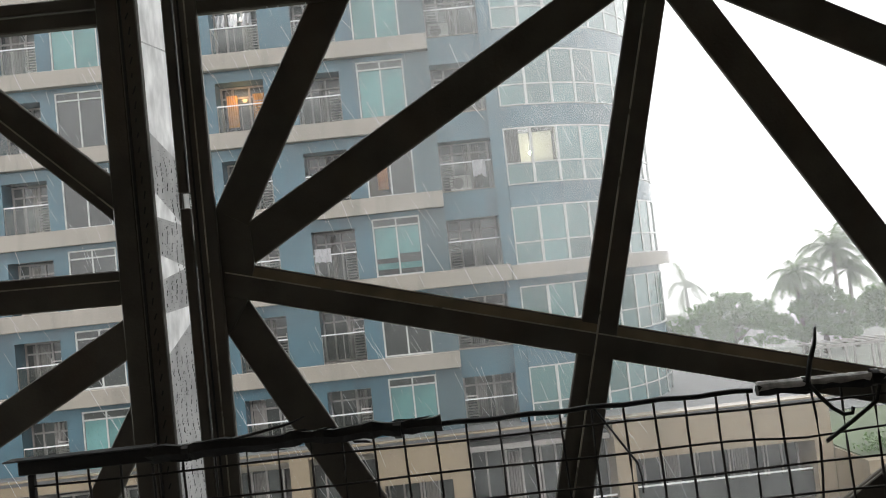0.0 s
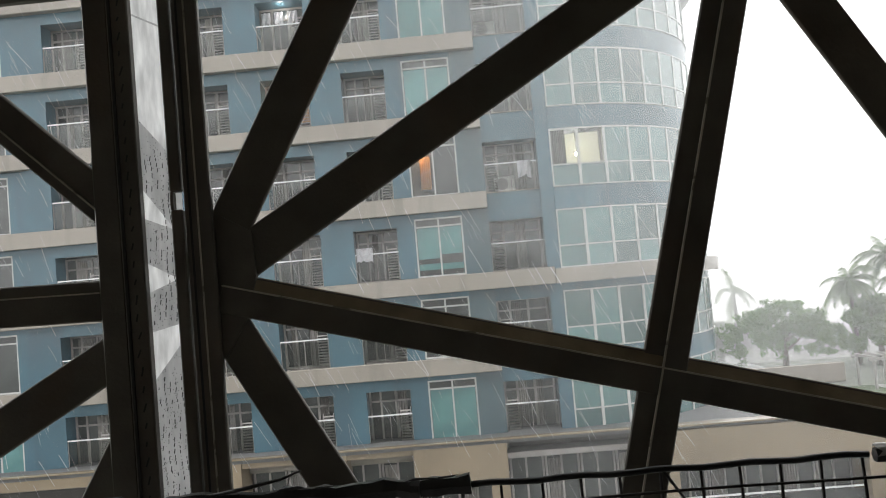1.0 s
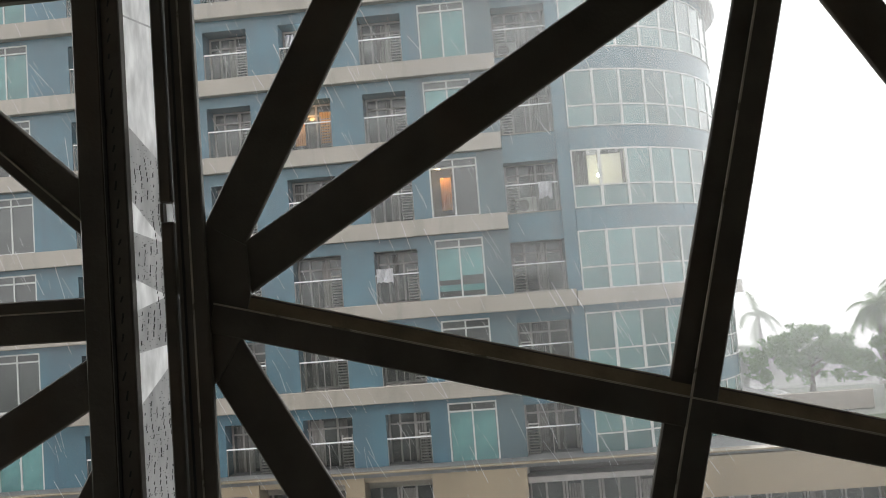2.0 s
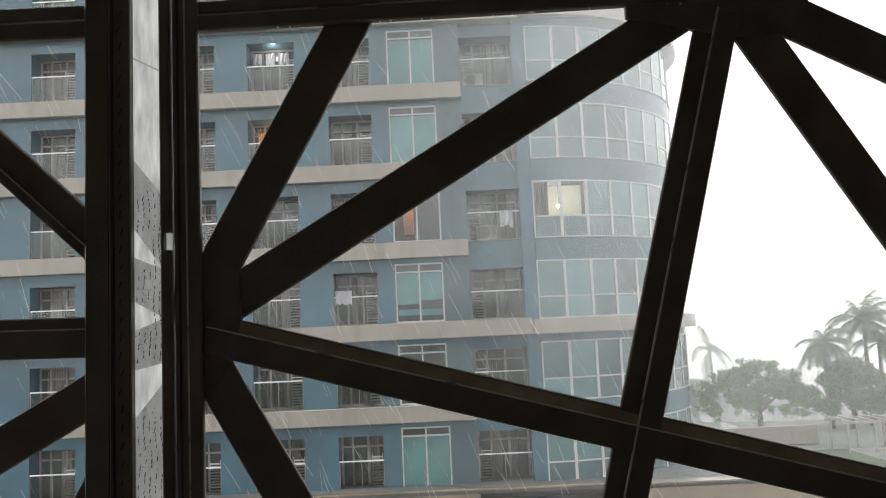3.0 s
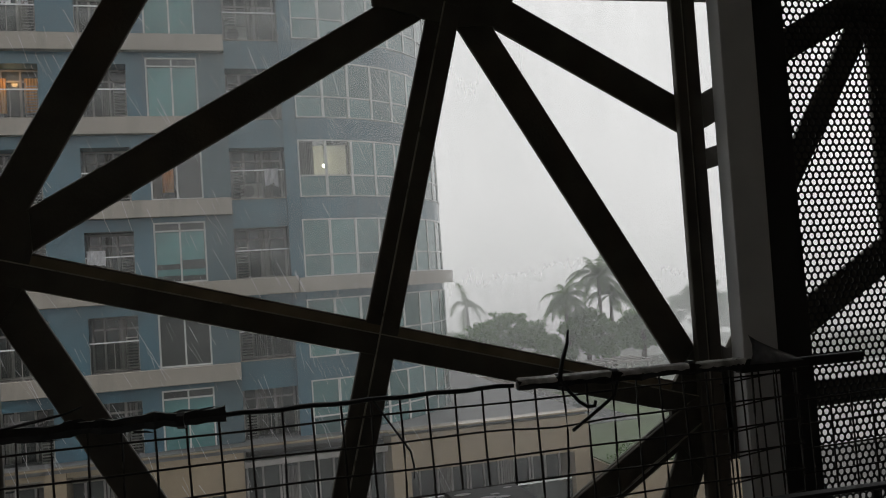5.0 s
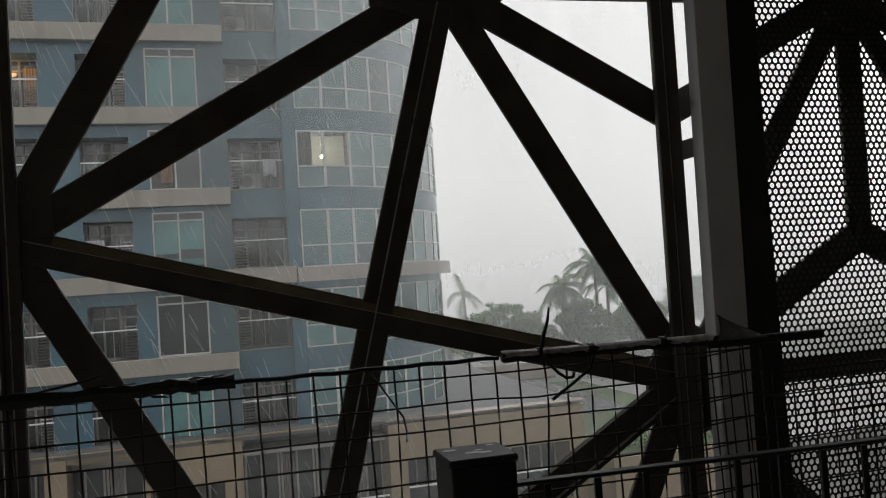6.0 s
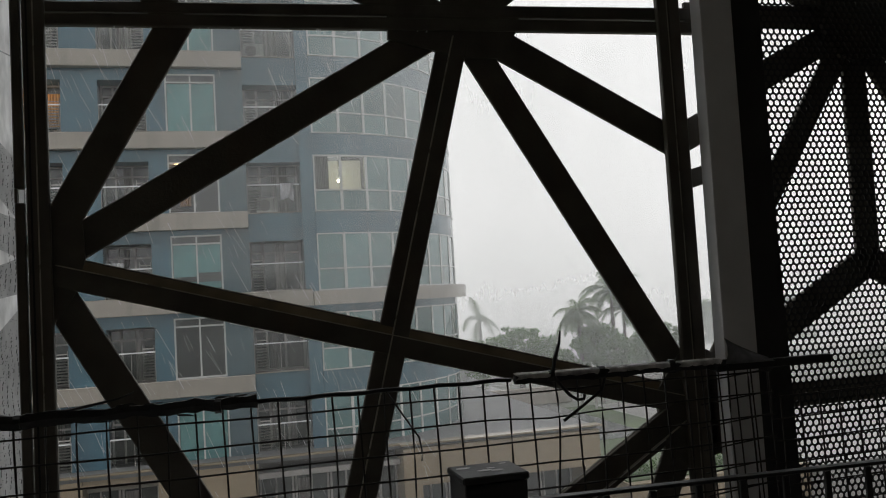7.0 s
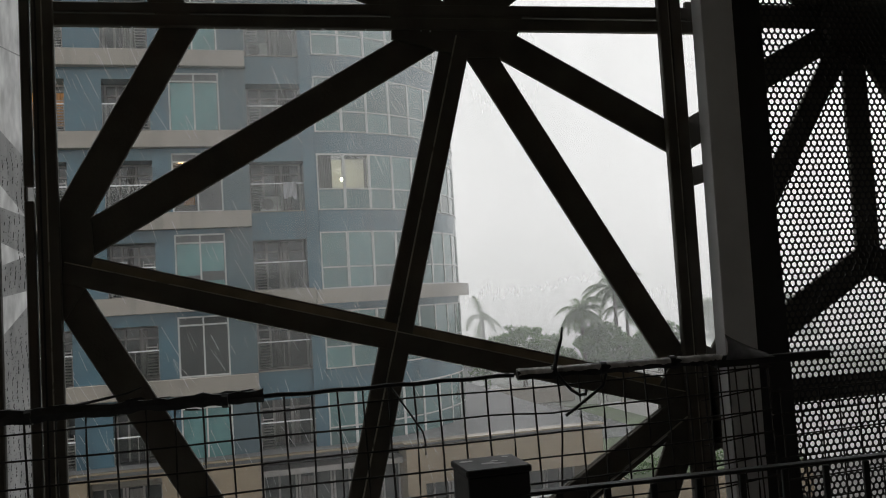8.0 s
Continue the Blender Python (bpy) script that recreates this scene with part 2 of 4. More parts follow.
def gusset(parent, x, z, pts):
    bm = bmesh.new()
    vs = [bm.verts.new((x + px, 0.0035, z + pz)) for px, pz in pts]
    f = bm.faces.new(vs)
    r = bmesh.ops.extrude_face_region(bm, geom=[f])
    bmesh.ops.translate(bm, verts=[v for v in r["geom"] if isinstance(v, bmesh.types.BMVert)], vec=(0, 0.02, 0))
    bmesh.ops.recalc_face_normals(bm, faces=bm.faces)
    part("gusset_plate", bm, STEEL, parent)


def ray_end(h, deg, length):
    return (h[0] + length * math.cos(radians(deg)), h[1] + length * math.sin(radians(deg)))


lattice = thing("steel_lattice_screen", "dark painted steel lattice screen of star-shaped bars, wet", "steel frame")
HL, HT, HR1, HR2 = (-0.655, 1.62), (0.785, 2.45), (1.652, 2.0), (1.655, 0.985)
member(lattice, (-0.655, 1.643), (-0.199, 2.448), 0.112)
member(lattice, (-0.611, 1.651), (0.745, 2.447), 0.112)
member(lattice, ray_end(HL, -15.3, 0.05), (1.655, 0.985), 0.105, -1, 0.66, SKYLIT_BROWN)
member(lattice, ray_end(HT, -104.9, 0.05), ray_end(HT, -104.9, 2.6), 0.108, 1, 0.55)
member(lattice, (0.797, 2.45), (1.668, 0.990), 0.111)
member(lattice, (0.826, 2.45), (1.652, 2.002), 0.117)
member(lattice, ray_end(HL, -60.7, 0.05), ray_end(HL, -60.7, 1.9), 0.110)
# grey ledge colour here stands in for light on the lower flange
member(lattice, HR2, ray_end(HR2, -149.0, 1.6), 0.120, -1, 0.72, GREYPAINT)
member(lattice, HR2, ray_end(HR2, -115.5, 1.2), 0.122)
member(lattice, HR1, ray_end(HR1, 26.0, 0.30), 0.115)
member(lattice, (1.67, 1.845), (1.92, 1.909), 0.073)
member(lattice, HR2, ray_end(HR2, 56.0, 0.46), 0.075)
member(lattice, HR2, ray_end(HR2, -48.0, 0.5), 0.13)
# above the head rail
member(lattice, (-0.22, 2.44), (-0.58, 3.1), 0.11)
member(lattice, HT, ray_end(HT, 159.0, 1.5), 0.12)
member(lattice, HT, ray_end(HT, 37.0, 1.2), 0.12)
member(lattice, HT, (0.785, 3.3), 0.11)
gusset(lattice, *HL, [(0.0, 0.20), (0.06, 0.18), (0.135, 0.135), (0.14, 0.02), (0.11, -0.085), (0.05, -0.18), (0.0, -0.2)])
gusset(lattice, *HT, [(-0.26, -0.06), (-0.09, -0.10), (0.01, -0.125), (0.155, -0.125), (0.23, -0.03), (0.26, 0.07), (-0.26, 0.07)])
gusset(lattice, *HR2, [(-0.16, 0.06), (-0.06, 0.19), (0.06, 0.2), (0.09, -0.2), (-0.05, -0.24), (-0.16, -0.10)])
gusset(lattice, *HR2, [(0.06, 0.20), (0.20, 0.12), (0.20, -0.09), (0.06, -0.20)])
# backlit water hanging on the lower edges
wd, wn2 = Vector((math.cos(radians(-15.3)), math.sin(radians(-15.3)))), Vector((math.sin(radians(15.3)), math.cos(radians(15.3))))
for s0, s1 in ((0.62, 0.80), (0.86, 1.06), (1.22, 1.50), (1.53, 1.72), (1.80, 1.95), (1.99, 2.18)):
    c = Vector(HL) - wn2 * 0.0545
    bm = bmesh.new()
    bar(bm, c + wd * s0, c + wd * s1, 0.0042, 0.02, 0.002)
    part("water_edge", bm, WATER, lattice, "thin bright line of hanging water")
rngw = random.Random(12)
for i in range(16):
    bm = bmesh.new()
    bmesh.ops.create_uvsphere(bm, u_segments=6, v_segments=5, radius=rngw.uniform(0.002, 0.0038), matrix=Matrix.Translation((-0.5 + 0.21 * i / 3 + rngw.uniform(0, 0.2), -0.001, 2.4075 + 0.0022 * i / 3)))
    part("water_drop", bm, WATER, lattice, smooth=True)
# head rail, sill and posts
def sloped_rail(x0, x1, y0, y1, zl0, zl1, zr0, zr1):
    """A flat rail that rises a little towards one end."""
    bm = bmesh.new()
    v = [bm.verts.new(q) for q in ((x0, y0, zl0), (x0, y1, zl0), (x0, y1, zl1), (x0, y0, zl1), (x1, y0, zr0), (x1, y1, zr0), (x1, y1, zr1), (x1, y0, zr1))]
    for f in ((0, 1, 2, 3), (7, 6, 5, 4), (0, 4, 5, 1), (1, 5, 6, 2), (2, 6, 7, 3), (3, 7, 4, 0)):
        bm.faces.new([v[i] for i in f])
    bmesh.ops.recalc_face_normals(bm, faces=bm.faces)
    return bevel(bm, 0.004)


part("rail", sloped_rail(-0.63, 1.99, -0.006, 0.022, 2.409, 2.450, 2.437, 2.486), STEEL, lattice)
part("rail", sloped_rail(-0.63, 1.99, 0.0, 0.024, 2.457, 2.492, 2.494, 2.546), STEEL, lattice)
part("rail", bevel(boxes((-0.63, 1.99, 0.0, 0.024, -0.05, 0.06)), 0.004), STEEL, lattice)
for z0, z1, y0, y1 in ((2.405, 2.452, -0.006, 0.022), (2.460, 2.498, 0.0, 0.024), (-0.05, 0.06, 0.0, 0.024)):
    part("rail", bevel(boxes((-3.55, -0.86, y0, y1, z0, z1)), 0.004), STEEL, lattice)
part("rail", bevel(boxes((-3.55, 3.9, 0.0, 0.07, 3.28, 3.58)), 0.004), STEEL, lattice)
for x0, x1, y0, y1 in ((-0.680, -0.612, -0.017, 0.006), (1.600, 1.643, -0.021, 0.006), (1.651, 1.702, -0.016, 0.006)):
    part("post", bevel(boxes((x0, x1, y0, y1, -0.1, 3.3)), 0.004), STEEL, lattice)
# highlights on the posts, added as thin pale strips
part("highlight_strip", boxes((1.6435, 1.6505, -0.012, 0.02, 0.0, 3.2)), EDGE_HIGHLIGHT, lattice, "pale strip painted as a highlight along the post")
part("highlight_strip", boxes((-0.648, -0.644, -0.0195, -0.0165, 0.0, 3.2)), EDGE_HIGHLIGHT, lattice, "pale strip painted as a highlight along the post")
part("groove", boxes((-0.668, -0.662, -0.0192, -0.0165, 0.0, 3.2)), BLACK, lattice)
# bay beyond the pale strip
H2 = (-0.875, 1.61)
member(lattice, (-0.86, 1.825), (-2.3, 3.20), 0.103, -1, 0.7)
member(lattice, (-0.87, 1.61), (-3.5, 1.655), 0.104, 1, 0.7)
member(lattice, (-0.86, 1.487), (-3.2, 0.205), 0.107)
member(lattice, (-0.84, 1.31), (-1.6, 0.02), 0.085)
for x0, x1, y0, y1 in ((-0.912, -0.846, -0.018, 0.006), (-2.75, -2.65, -0.018, 0.006)):
    part("post", bevel(boxes((x0, x1, y0, y1, -0.1, 3.3)), 0.004), STEEL, lattice)


# ---- strip between the two posts ----
def strip_material():
    m = bpy.data.materials.new("pale_translucent_sheet")
    m.use_nodes = True
    n, l = m.node_tree.nodes, m.node_tree.links
    tc = n.new("ShaderNodeTexCoord")
    noise1 = n.new("ShaderNodeTexNoise")
    noise1.inputs["Scale"].default_value, noise1.inputs["Detail"].default_value = 9, 8
    mp = n.new("ShaderNodeMapping")
    mp.inputs["Scale"].default_value = (4, 1, 0.8)
    l.new(tc.outputs["Object"], mp.inputs["Vector"])
    l.new(mp.outputs[0], noise1.inputs["Vector"])
    vor = n.new("ShaderNodeTexVoronoi")
    vor.inputs["Scale"].default_value = 150
    mp2 = n.new("ShaderNodeMapping")
    mp2.inputs["Scale"].default_value = (0.8, 0.1, 1.0)
    l.new(tc.outputs["Object"], mp2.inputs["Vector"])
    l.new(mp2.outputs[0], vor.inputs["Vector"])
    lt = n.new("ShaderNodeMath")
    lt.operation = "GREATER_THAN"
    lt.inputs[1].default_value = 0.21
    l.new(vor.outputs["Distance"], lt.inputs[0])
    ramp = n.new("ShaderNodeMapRange")
    ramp.inputs["From Min"].default_value, ramp.inputs["From Max"].default_value = 0.3, 0.7
    ramp.inputs["To Min"].default_value, ramp.inputs["To Max"].default_value = 0.34, 0.52
    l.new(noise1.outputs["Fac"], ramp.inputs["Value"])
    mul = n.new("ShaderNodeMath")
    mul.operation = "MULTIPLY"
    l.new(ramp.outputs[0], mul.inputs[0])
    mr = n.new("ShaderNodeMapRange")
    mr.inputs["To Min"].default_value = 0.55
    l.new(lt.outputs[0], mr.inputs["Value"])
    l.new(mr.outputs[0], mul.inputs[1])
    comb = n.new("ShaderNodeCombineColor")
    for i in range(3):
        l.new(mul.outputs[0], comb.inputs[i])
    tr = n.new("ShaderNodeBsdfTranslucent")
    l.new(comb.outputs[0], tr.inputs["Color"])
    df = n.new("ShaderNodeBsdfDiffuse")
    l.new(comb.outputs[0], df.inputs["Color"])
    mx = n.new("ShaderNodeMixShader")
    mx.inputs[0].default_value = 0.25
    l.new(tr.outputs[0], mx.inputs[1])
    l.new(df.outputs[0], mx.inputs[2])
    l.new(mx.outputs[0], n["Material Output"].inputs["Surface"])
    return m


def white_sheet():
    m = bpy.data.materials.new("sky_stand_in_film")
    m.use_nodes = True
    n, l = m.node_tree.nodes, m.node_tree.links
    tc, mp, nz, mr = n.new("ShaderNodeTexCoord"), n.new("ShaderNodeMapping"), n.new("ShaderNodeTexNoise"), n.new("ShaderNodeMapRange")
    mp.inputs["Scale"].default_value = (3, 1, 0.6)
    nz.inputs["Scale"].default_value, nz.inputs["Detail"].default_value = 14, 8
    mr.inputs["From Min"].default_value, mr.inputs["From Max"].default_value = 0.35, 0.65
    mr.inputs["To Min"].default_value, mr.inputs["To Max"].default_value = 0.52, 0.84
    l.new(tc.outputs["Object"], mp.inputs["Vector"])
    l.new(mp.outputs[0], nz.inputs["Vector"])
    l.new(nz.outputs["Fac"], mr.inputs["Value"])
    tr = n.new("ShaderNodeBsdfTranslucent")
    l.new(mr.outputs[0], tr.inputs["Color"])
    l.new(tr.outputs[0], n["Material Output"].inputs["Surface"])
    return m


# both films are added in place of a perforated sheet and sky
STRIP = strip_material()
SKY_FILM = white_sheet()
column = thing("strip_column", "dark steel twin column with added film in place of perforated sheet and sky", "column")
part("flange", bevel(boxes((-0.8455, -0.789, -0.026, 0.004, -0.1, 3.3)), 0.004), STEEL, column)
for z0, z1 in ((-0.1, 1.824), (1.870, 3.3)):
    part("flange", bevel(boxes((-0.714, -0.684, -0.022, 0.004, z0, z1)), 0.004), STEEL, column)
part("groove", boxes((-0.838, -0.832, -0.032, -0.0255, -0.1, 3.3)), BLACK, column)


def strip_panes(parent):
    """Film cut along slanted lines: white pieces stand in for sky, dull ones for perforated sheet."""
    x0, x1, y = -0.789, -0.714, 0.0
    cuts = [(-0.1, -0.1, 0), (1.40, 1.49, 0), (1.52, 1.537, 1), (1.621, 1.650, 0), (1.695, 1.651, 1), (1.81, 1.776, 0), (1.884, 1.777, 1), (2.067, 1.97, 0), (2.34, 2.30, 1), (2.345, 2.305, 0), (3.3, 3.3, 1)]
    for (a0, b0, _), (a1, b1, k) in zip(cuts, cuts[1:]):
        bm = bmesh.new()
        vs = [bm.verts.new(p) for p in ((x0, y, a0), (x1, y, b0), (x1, y, b1), (x0, y, a1))]
        f = bm.faces.new(vs)
        if k:
            part("film", bm, SKY_FILM, parent, "white film standing in for bright sky")
        else:
            part("film", bm, STRIP, parent, "dull speckled film standing in for perforated sheet")


strip_panes(column)
# rows of print on the film, too small to read
rngp = random.Random(21)
bm = bmesh.new()
for c in range(5):
    z = 0.5 + 0.01 * c
    while z < 2.06:
        ln = rngp.uniform(0.005, 0.014)
        if not (1.40 < z < 1.54 or 1.62 < z < 1.69 and c < 3 or 1.78 < z < 1.88 and c < 3 or z > 1.98):
            rbox(bm, Matrix.Translation((-0.780 + 0.0145 * c + 0.003 * math.sin(z * 40), -0.001, z)) @ Matrix.Rotation(rngp.uniform(0.0, 0.25), 4, "Y"), rngp.uniform(0.0014, 0.0026), 0.0006, ln)
        z += ln + rngp.choice((0.003, 0.004, 0.02))
part("marking", bm, BLACK, column)
# faded marking along the flange, too worn to read
rngm = random.Random(8)
for i in range(44):
    z = 0.75 + 0.045 * i
    bm = bmesh.new()
    rbox(bm, Matrix.Translation((-0.814 + rngm.uniform(-0.003, 0.003), -0.0268, z)) @ Matrix.Rotation(rngm.uniform(0.15, 0.5), 4, "Y"), 0.004, 0.0008, rngm.uniform(0.012, 0.026))
    part("marking", bm, BLACK, column)
part("flange", boxes((-0.7135, -0.7055, -0.020, 0.002, 1.8245, 1.8695)), STEEL, column)
# film added in the flange gap to show bright sky there
part("gap_film", boxes((-0.705, -0.689, -0.002, 0.0, 1.8245, 1.8695)), SKY_FILM, column, "small white film standing in for sky in the gap")


# ---- grey pillar and dark post ----
def pillar():
    p = thing("grey_pillar", "grey painted steel pillar with a black side face", "pillar")
    bm = bmesh.new()
    lo, hi = (1.722, 1.864, 0.0), (1.742, 1.884, 3.3)
    vs = [bm.verts.new((x, y, q[2])) for q in (lo, hi) for x, y in ((q[0], -0.1), (q[1], -0.1), (q[1], -0.03), (q[0], -0.03))]
    for f in ((0, 1, 2, 3), (4, 5, 6, 7), (0, 1, 5, 4), (1, 2, 6, 5), (2, 3, 7, 6), (3, 0, 4, 7)):
        bm.faces.new([vs[i] for i in f])
    bmesh.ops.recalc_face_normals(bm, faces=bm.faces)
    part("shaft", bevel(bm, 0.005, 2), GREYPAINT, p)
    bm = bmesh.new()
    lo, hi = (1.8645, 2.028, 0.0), (1.8845, 1.988, 3.3)
    vs = [bm.verts.new((x, y, q[2])) for q in (lo, hi) for x, y in ((q[0], -0.092), (q[1], -0.092), (q[1], -0.03), (q[0], -0.03))]
    for f in ((0, 1, 2, 3), (4, 5, 6, 7), (0, 1, 5, 4), (1, 2, 6, 5), (2, 3, 7, 6), (3, 0, 4, 7)):
        bm.faces.new([vs[i] for i in f])
    bmesh.ops.recalc_face_normals(bm, faces=bm.faces)
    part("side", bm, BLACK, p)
    part("post", bevel(boxes((1.88, 1.995, -0.028, -0.012, 0.0, 3.3)), 0.004), BLACK, p)


pillar()


# ---- perforated screen ----
def perforated():
    p = thing("perforated_screen", "black perforated sheet metal screen with round holes", "screen")
    pitch, r, x0, x1, z0, z1, y, th = 0.0280, 0.0105, 1.994, 3.28, 0.1, 3.28, -0.08, 0.002
    rows, cols = int((z1 - z0) / (pitch * 0.866)), int((x1 - x0) / pitch)
    verts, faces = [], []
    hexr = pitch / math.sqrt(3)
    outer, inner = [], []
    for k in range(12):
        a = radians(30 * k + 30)
        rr = hexr if k % 2 == 0 else pitch / 2
        outer.append((rr * math.cos(a), rr * math.sin(a)))
        inner.append((r * math.cos(a), r * math.sin(a)))
    for j in range(rows):
        for i in range(cols):
            cx, cz = x0 + (i + 0.5 + 0.5 * (j % 2)) * pitch, z0 + j * pitch * 0.866
            b = len(verts)
            verts += [(cx + u, y, cz + v) for u, v in outer] + [(cx + u, y, cz + v) for u, v in inner] + [(cx + u, y + th, cz + v) for u, v in inner]
            for k in range(12):
                q = (k + 1) % 12
                faces.append((b + k, b + q, b + 12 + q, b + 12 + k))
                faces.append((b + 12 + k, b + 12 + q, b + 24 + q, b + 24 + k))
    me = bpy.data.meshes.new("perforated_sheet")
    me.from_pydata(verts, [], faces)
    me.materials.append(PERF)
    ob = new("perforated_sheet", me)
    ob.parent = p
    part("frame", bevel(boxes((1.992, 2.012, -0.09, -0.06, 0.0, 3.28)), 0.003), BLACK, p)
    part("frame", bevel(boxes((3.26, 3.29, -0.09, -0.06, 0.0, 3.28)), 0.003), BLACK, p)
    return p


perforated()
star = thing("steel_star_frame", "black steel star-shaped bars behind the perforated sheet", "steel frame")
SH, SN = (2.52, 2.49), (2.508, 1.497)
for a, b, w in ((SH, (1.90, 2.184), 0.115), (SH, (1.90, 1.537), 0.10), (SH, SN, 0.115), (SH, (3.15, 1.537), 0.10), (SH, (3.19, 2.172), 0.115), (SH, (2.52, 3.3), 0.1),
                (SH, (1.90, 2.83), 0.11), (SH, (3.17, 2.84), 0.11), (SN, (1.90, 1.155), 0.125), (SN, (3.18, 1.137), 0.125), ((1.95, 0.975), (3.4, 0.975), 0.095), ((1.735, 2.518), (3.4, 2.518), 0.095),
                ((1.95, 0.62), (2.6, 0.1), 0.1), ((3.4, 0.62), (2.7, 0.1), 0.1)):
    bm = bmesh.new()
    bar(bm, a, b, w, 0.012, 0.02)
    part("beam", bevel(bm, 0.003), STEEL, star)
bm = bmesh.new()
bmesh.ops.create_cone(bm, cap_ends=True, segments=12, radius1=0.16, radius2=0.16, depth=0.05, matrix=Matrix.Translation((*[SH[0], 0.0], SH[1])) @ Matrix.Rotation(radians(90), 4, "X"))
part("hub_plate", bm, STEEL, star)
# unseen closing wall, a reflector like the shell
single("wall_return", boxes((3.30, 4.2, -0.25, 0.3, -0.1, 3.6)), BOUNCE_PAINT, "unseen wall beside the perforated screen, pale to bounce light", "wall", kind="structure")


# ---- wire mesh guard ----
def guard():
    g = thing("wire_mesh_guard", "rusty welded wire mesh guard with a taped top rail", "guard rail")
    y = -0.45
    bm = bmesh.new()
    tube(bm, [(-0.01 + 0.045 * i, y, 1.183 + 0.002 * math.sin(i * 1.7)) for i in range(18)], 0.0065)
    part("top_rail", bm, BLACK, g, smooth=True)
    bm = bmesh.new()
    box(bm, -1.02, -0.7, y - 0.02, y + 0.02, 1.172, 1.204)
    box(bm, -1.055, -0.7, y - 0.024, y + 0.024, 1.2045, 1.2085)
    part("channel", bevel(bm, 0.002), BLACK, g)
    rng = random.Random(4)
    n = 30
    pts = [(-0.72 + 0.715 * i / n, y - 0.004, 1.186 + 0.0012 * math.sin(i * 0.9) + rng.uniform(-0.002, 0.002)) for i in range(n + 1)]
    bm = bmesh.new()
    tube(bm, pts, [0.0195 + rng.uniform(-0.0045, 0.005) for _ in pts], 6)
    part("wrapped_rail", bm, BTAPE, g, "rail wrapped in torn black tape")
    n = 26
    pts = [(0.765 + 0.74 * i / n, y - 0.004, 1.181 - 0.006 * i / n + rng.uniform(-0.0015, 0.0015)) for i in range(n + 1)]
    bm = bmesh.new()
    tube(bm, pts, [0.0165 + rng.uniform(-0.004, 0.005) for _ in pts], 6)
    part("wrapped_rail", bm, BTAPE, g)
    for a, b in ((0.766, 1.04), (1.07, 1.29), (1.32, 1.475)):
        bm = bmesh.new()
        k = 14
        rows = []
        for i in range(k + 1):
            x = a + (b - a) * i / k
            zc = 1.182 - 0.006 * (x - 0.765) / 0.74
            torn = rng.uniform(-0.14, 0.14)
            rows.append([bm.verts.new((x + (0.007 * math.sin(j * 2 + i) if i in (0, k) else 0), y - 0.004 - 0.0195 * math.sin(t), zc + 0.0205 * math.cos(t) + rng.uniform(-0.0007, 0.0007))) for j, t in enumerate((-0.9, -0.35, 0.2, 0.75, 1.15, 1.5 + torn))])
        for p, q in zip(rows, rows[1:]):
            for j in range(5):
                bm.faces.new((p[j], q[j], q[j + 1], p[j + 1]))
        part("tape", bm, TAPE, g, "pale weathered tape")
    for x in (0.885, 1.055, 1.30, -0.11, -0.62):
        bm = bmesh.new()
        bmesh.ops.create_cone(bm, cap_ends=True, segments=10, radius1=0.0215, radius2=0.021, depth=0.018, matrix=Matrix.Translation((x, y - 0.004, 1.182)) @ Matrix.Rotation(radians(90), 4, "Y") @ Matrix.Rotation(0.2, 4, "X"))
        part("tie", bm, BTAPE, g)
    part("end_rail", bevel(boxes((1.46, 1.90, y - 0.015, y + 0.015, 1.150, 1.178)), 0.003), BLACK, g)
    part("end_post", bevel(boxes((-1.005, -0.99, y - 0.008, y + 0.008, 0.0, 1.17)), 0.002), BLACK, g)
    k = 0
    for i in range(36):
        x = -0.94 + 0.0765 * i
        if x > 1.67:
            break
        bm = bmesh.new()
        ph = rng.uniform(0, 6)
        amp = 0.009 if abs(x - 0.90) < 0.05 else 0.0022
        tube(bm, [(x + amp * math.sin(ph + 5 * j / 6) + 0.012 * (j / 12), y + 0.003, 1.18 - 0.88 * j / 12) for j in range(13)], 0.0031, 6)
        part("wire", bm, WIRE, g, smooth=True)
    for i in range(12):
        z = 1.14 - 0.0735 * i
        bm = bmesh.new()
        ph = rng.uniform(0, 6)
        pts = []
        for j in range(41):
            x = -0.99 + 2.66 * j / 40
            sag = -0.012 * math.exp(-((x - 0.87) / 0.12) ** 2) if i == 1 else 0
            pts.append((x, y - 0.003, z + 0.0018 * math.sin(ph + j * 0.55) + sag))
        tube(bm, pts, 0.0029, 6)
        part("wire", bm, WIRE, g, smooth=True)
    for i in range(9):
        x = -0.68 + 0.078 * i + rng.uniform(-0.02, 0.02)
        bm = bmesh.new()
        h = rng.uniform(0.004, 0.010)
        up = 1 if i % 3 else -1
        zc = 1.187 + up * 0.016
        vs = [bm.verts.new(q) for q in ((x, y - 0.022, zc), (x + rng.uniform(0.03, 0.07), y - 0.023, zc + up * 0.003), (x + rng.uniform(0.02, 0.05), y - 0.028, zc + up * h), (x + rng.uniform(0.0, 0.015), y - 0.026, zc + up * h * 0.6))]
        f = bm.faces.new(vs)
        bmesh.ops.solidify(bm, geom=[f], thickness=0.0012)
        part("torn_tape", bm, BTAPE, g)
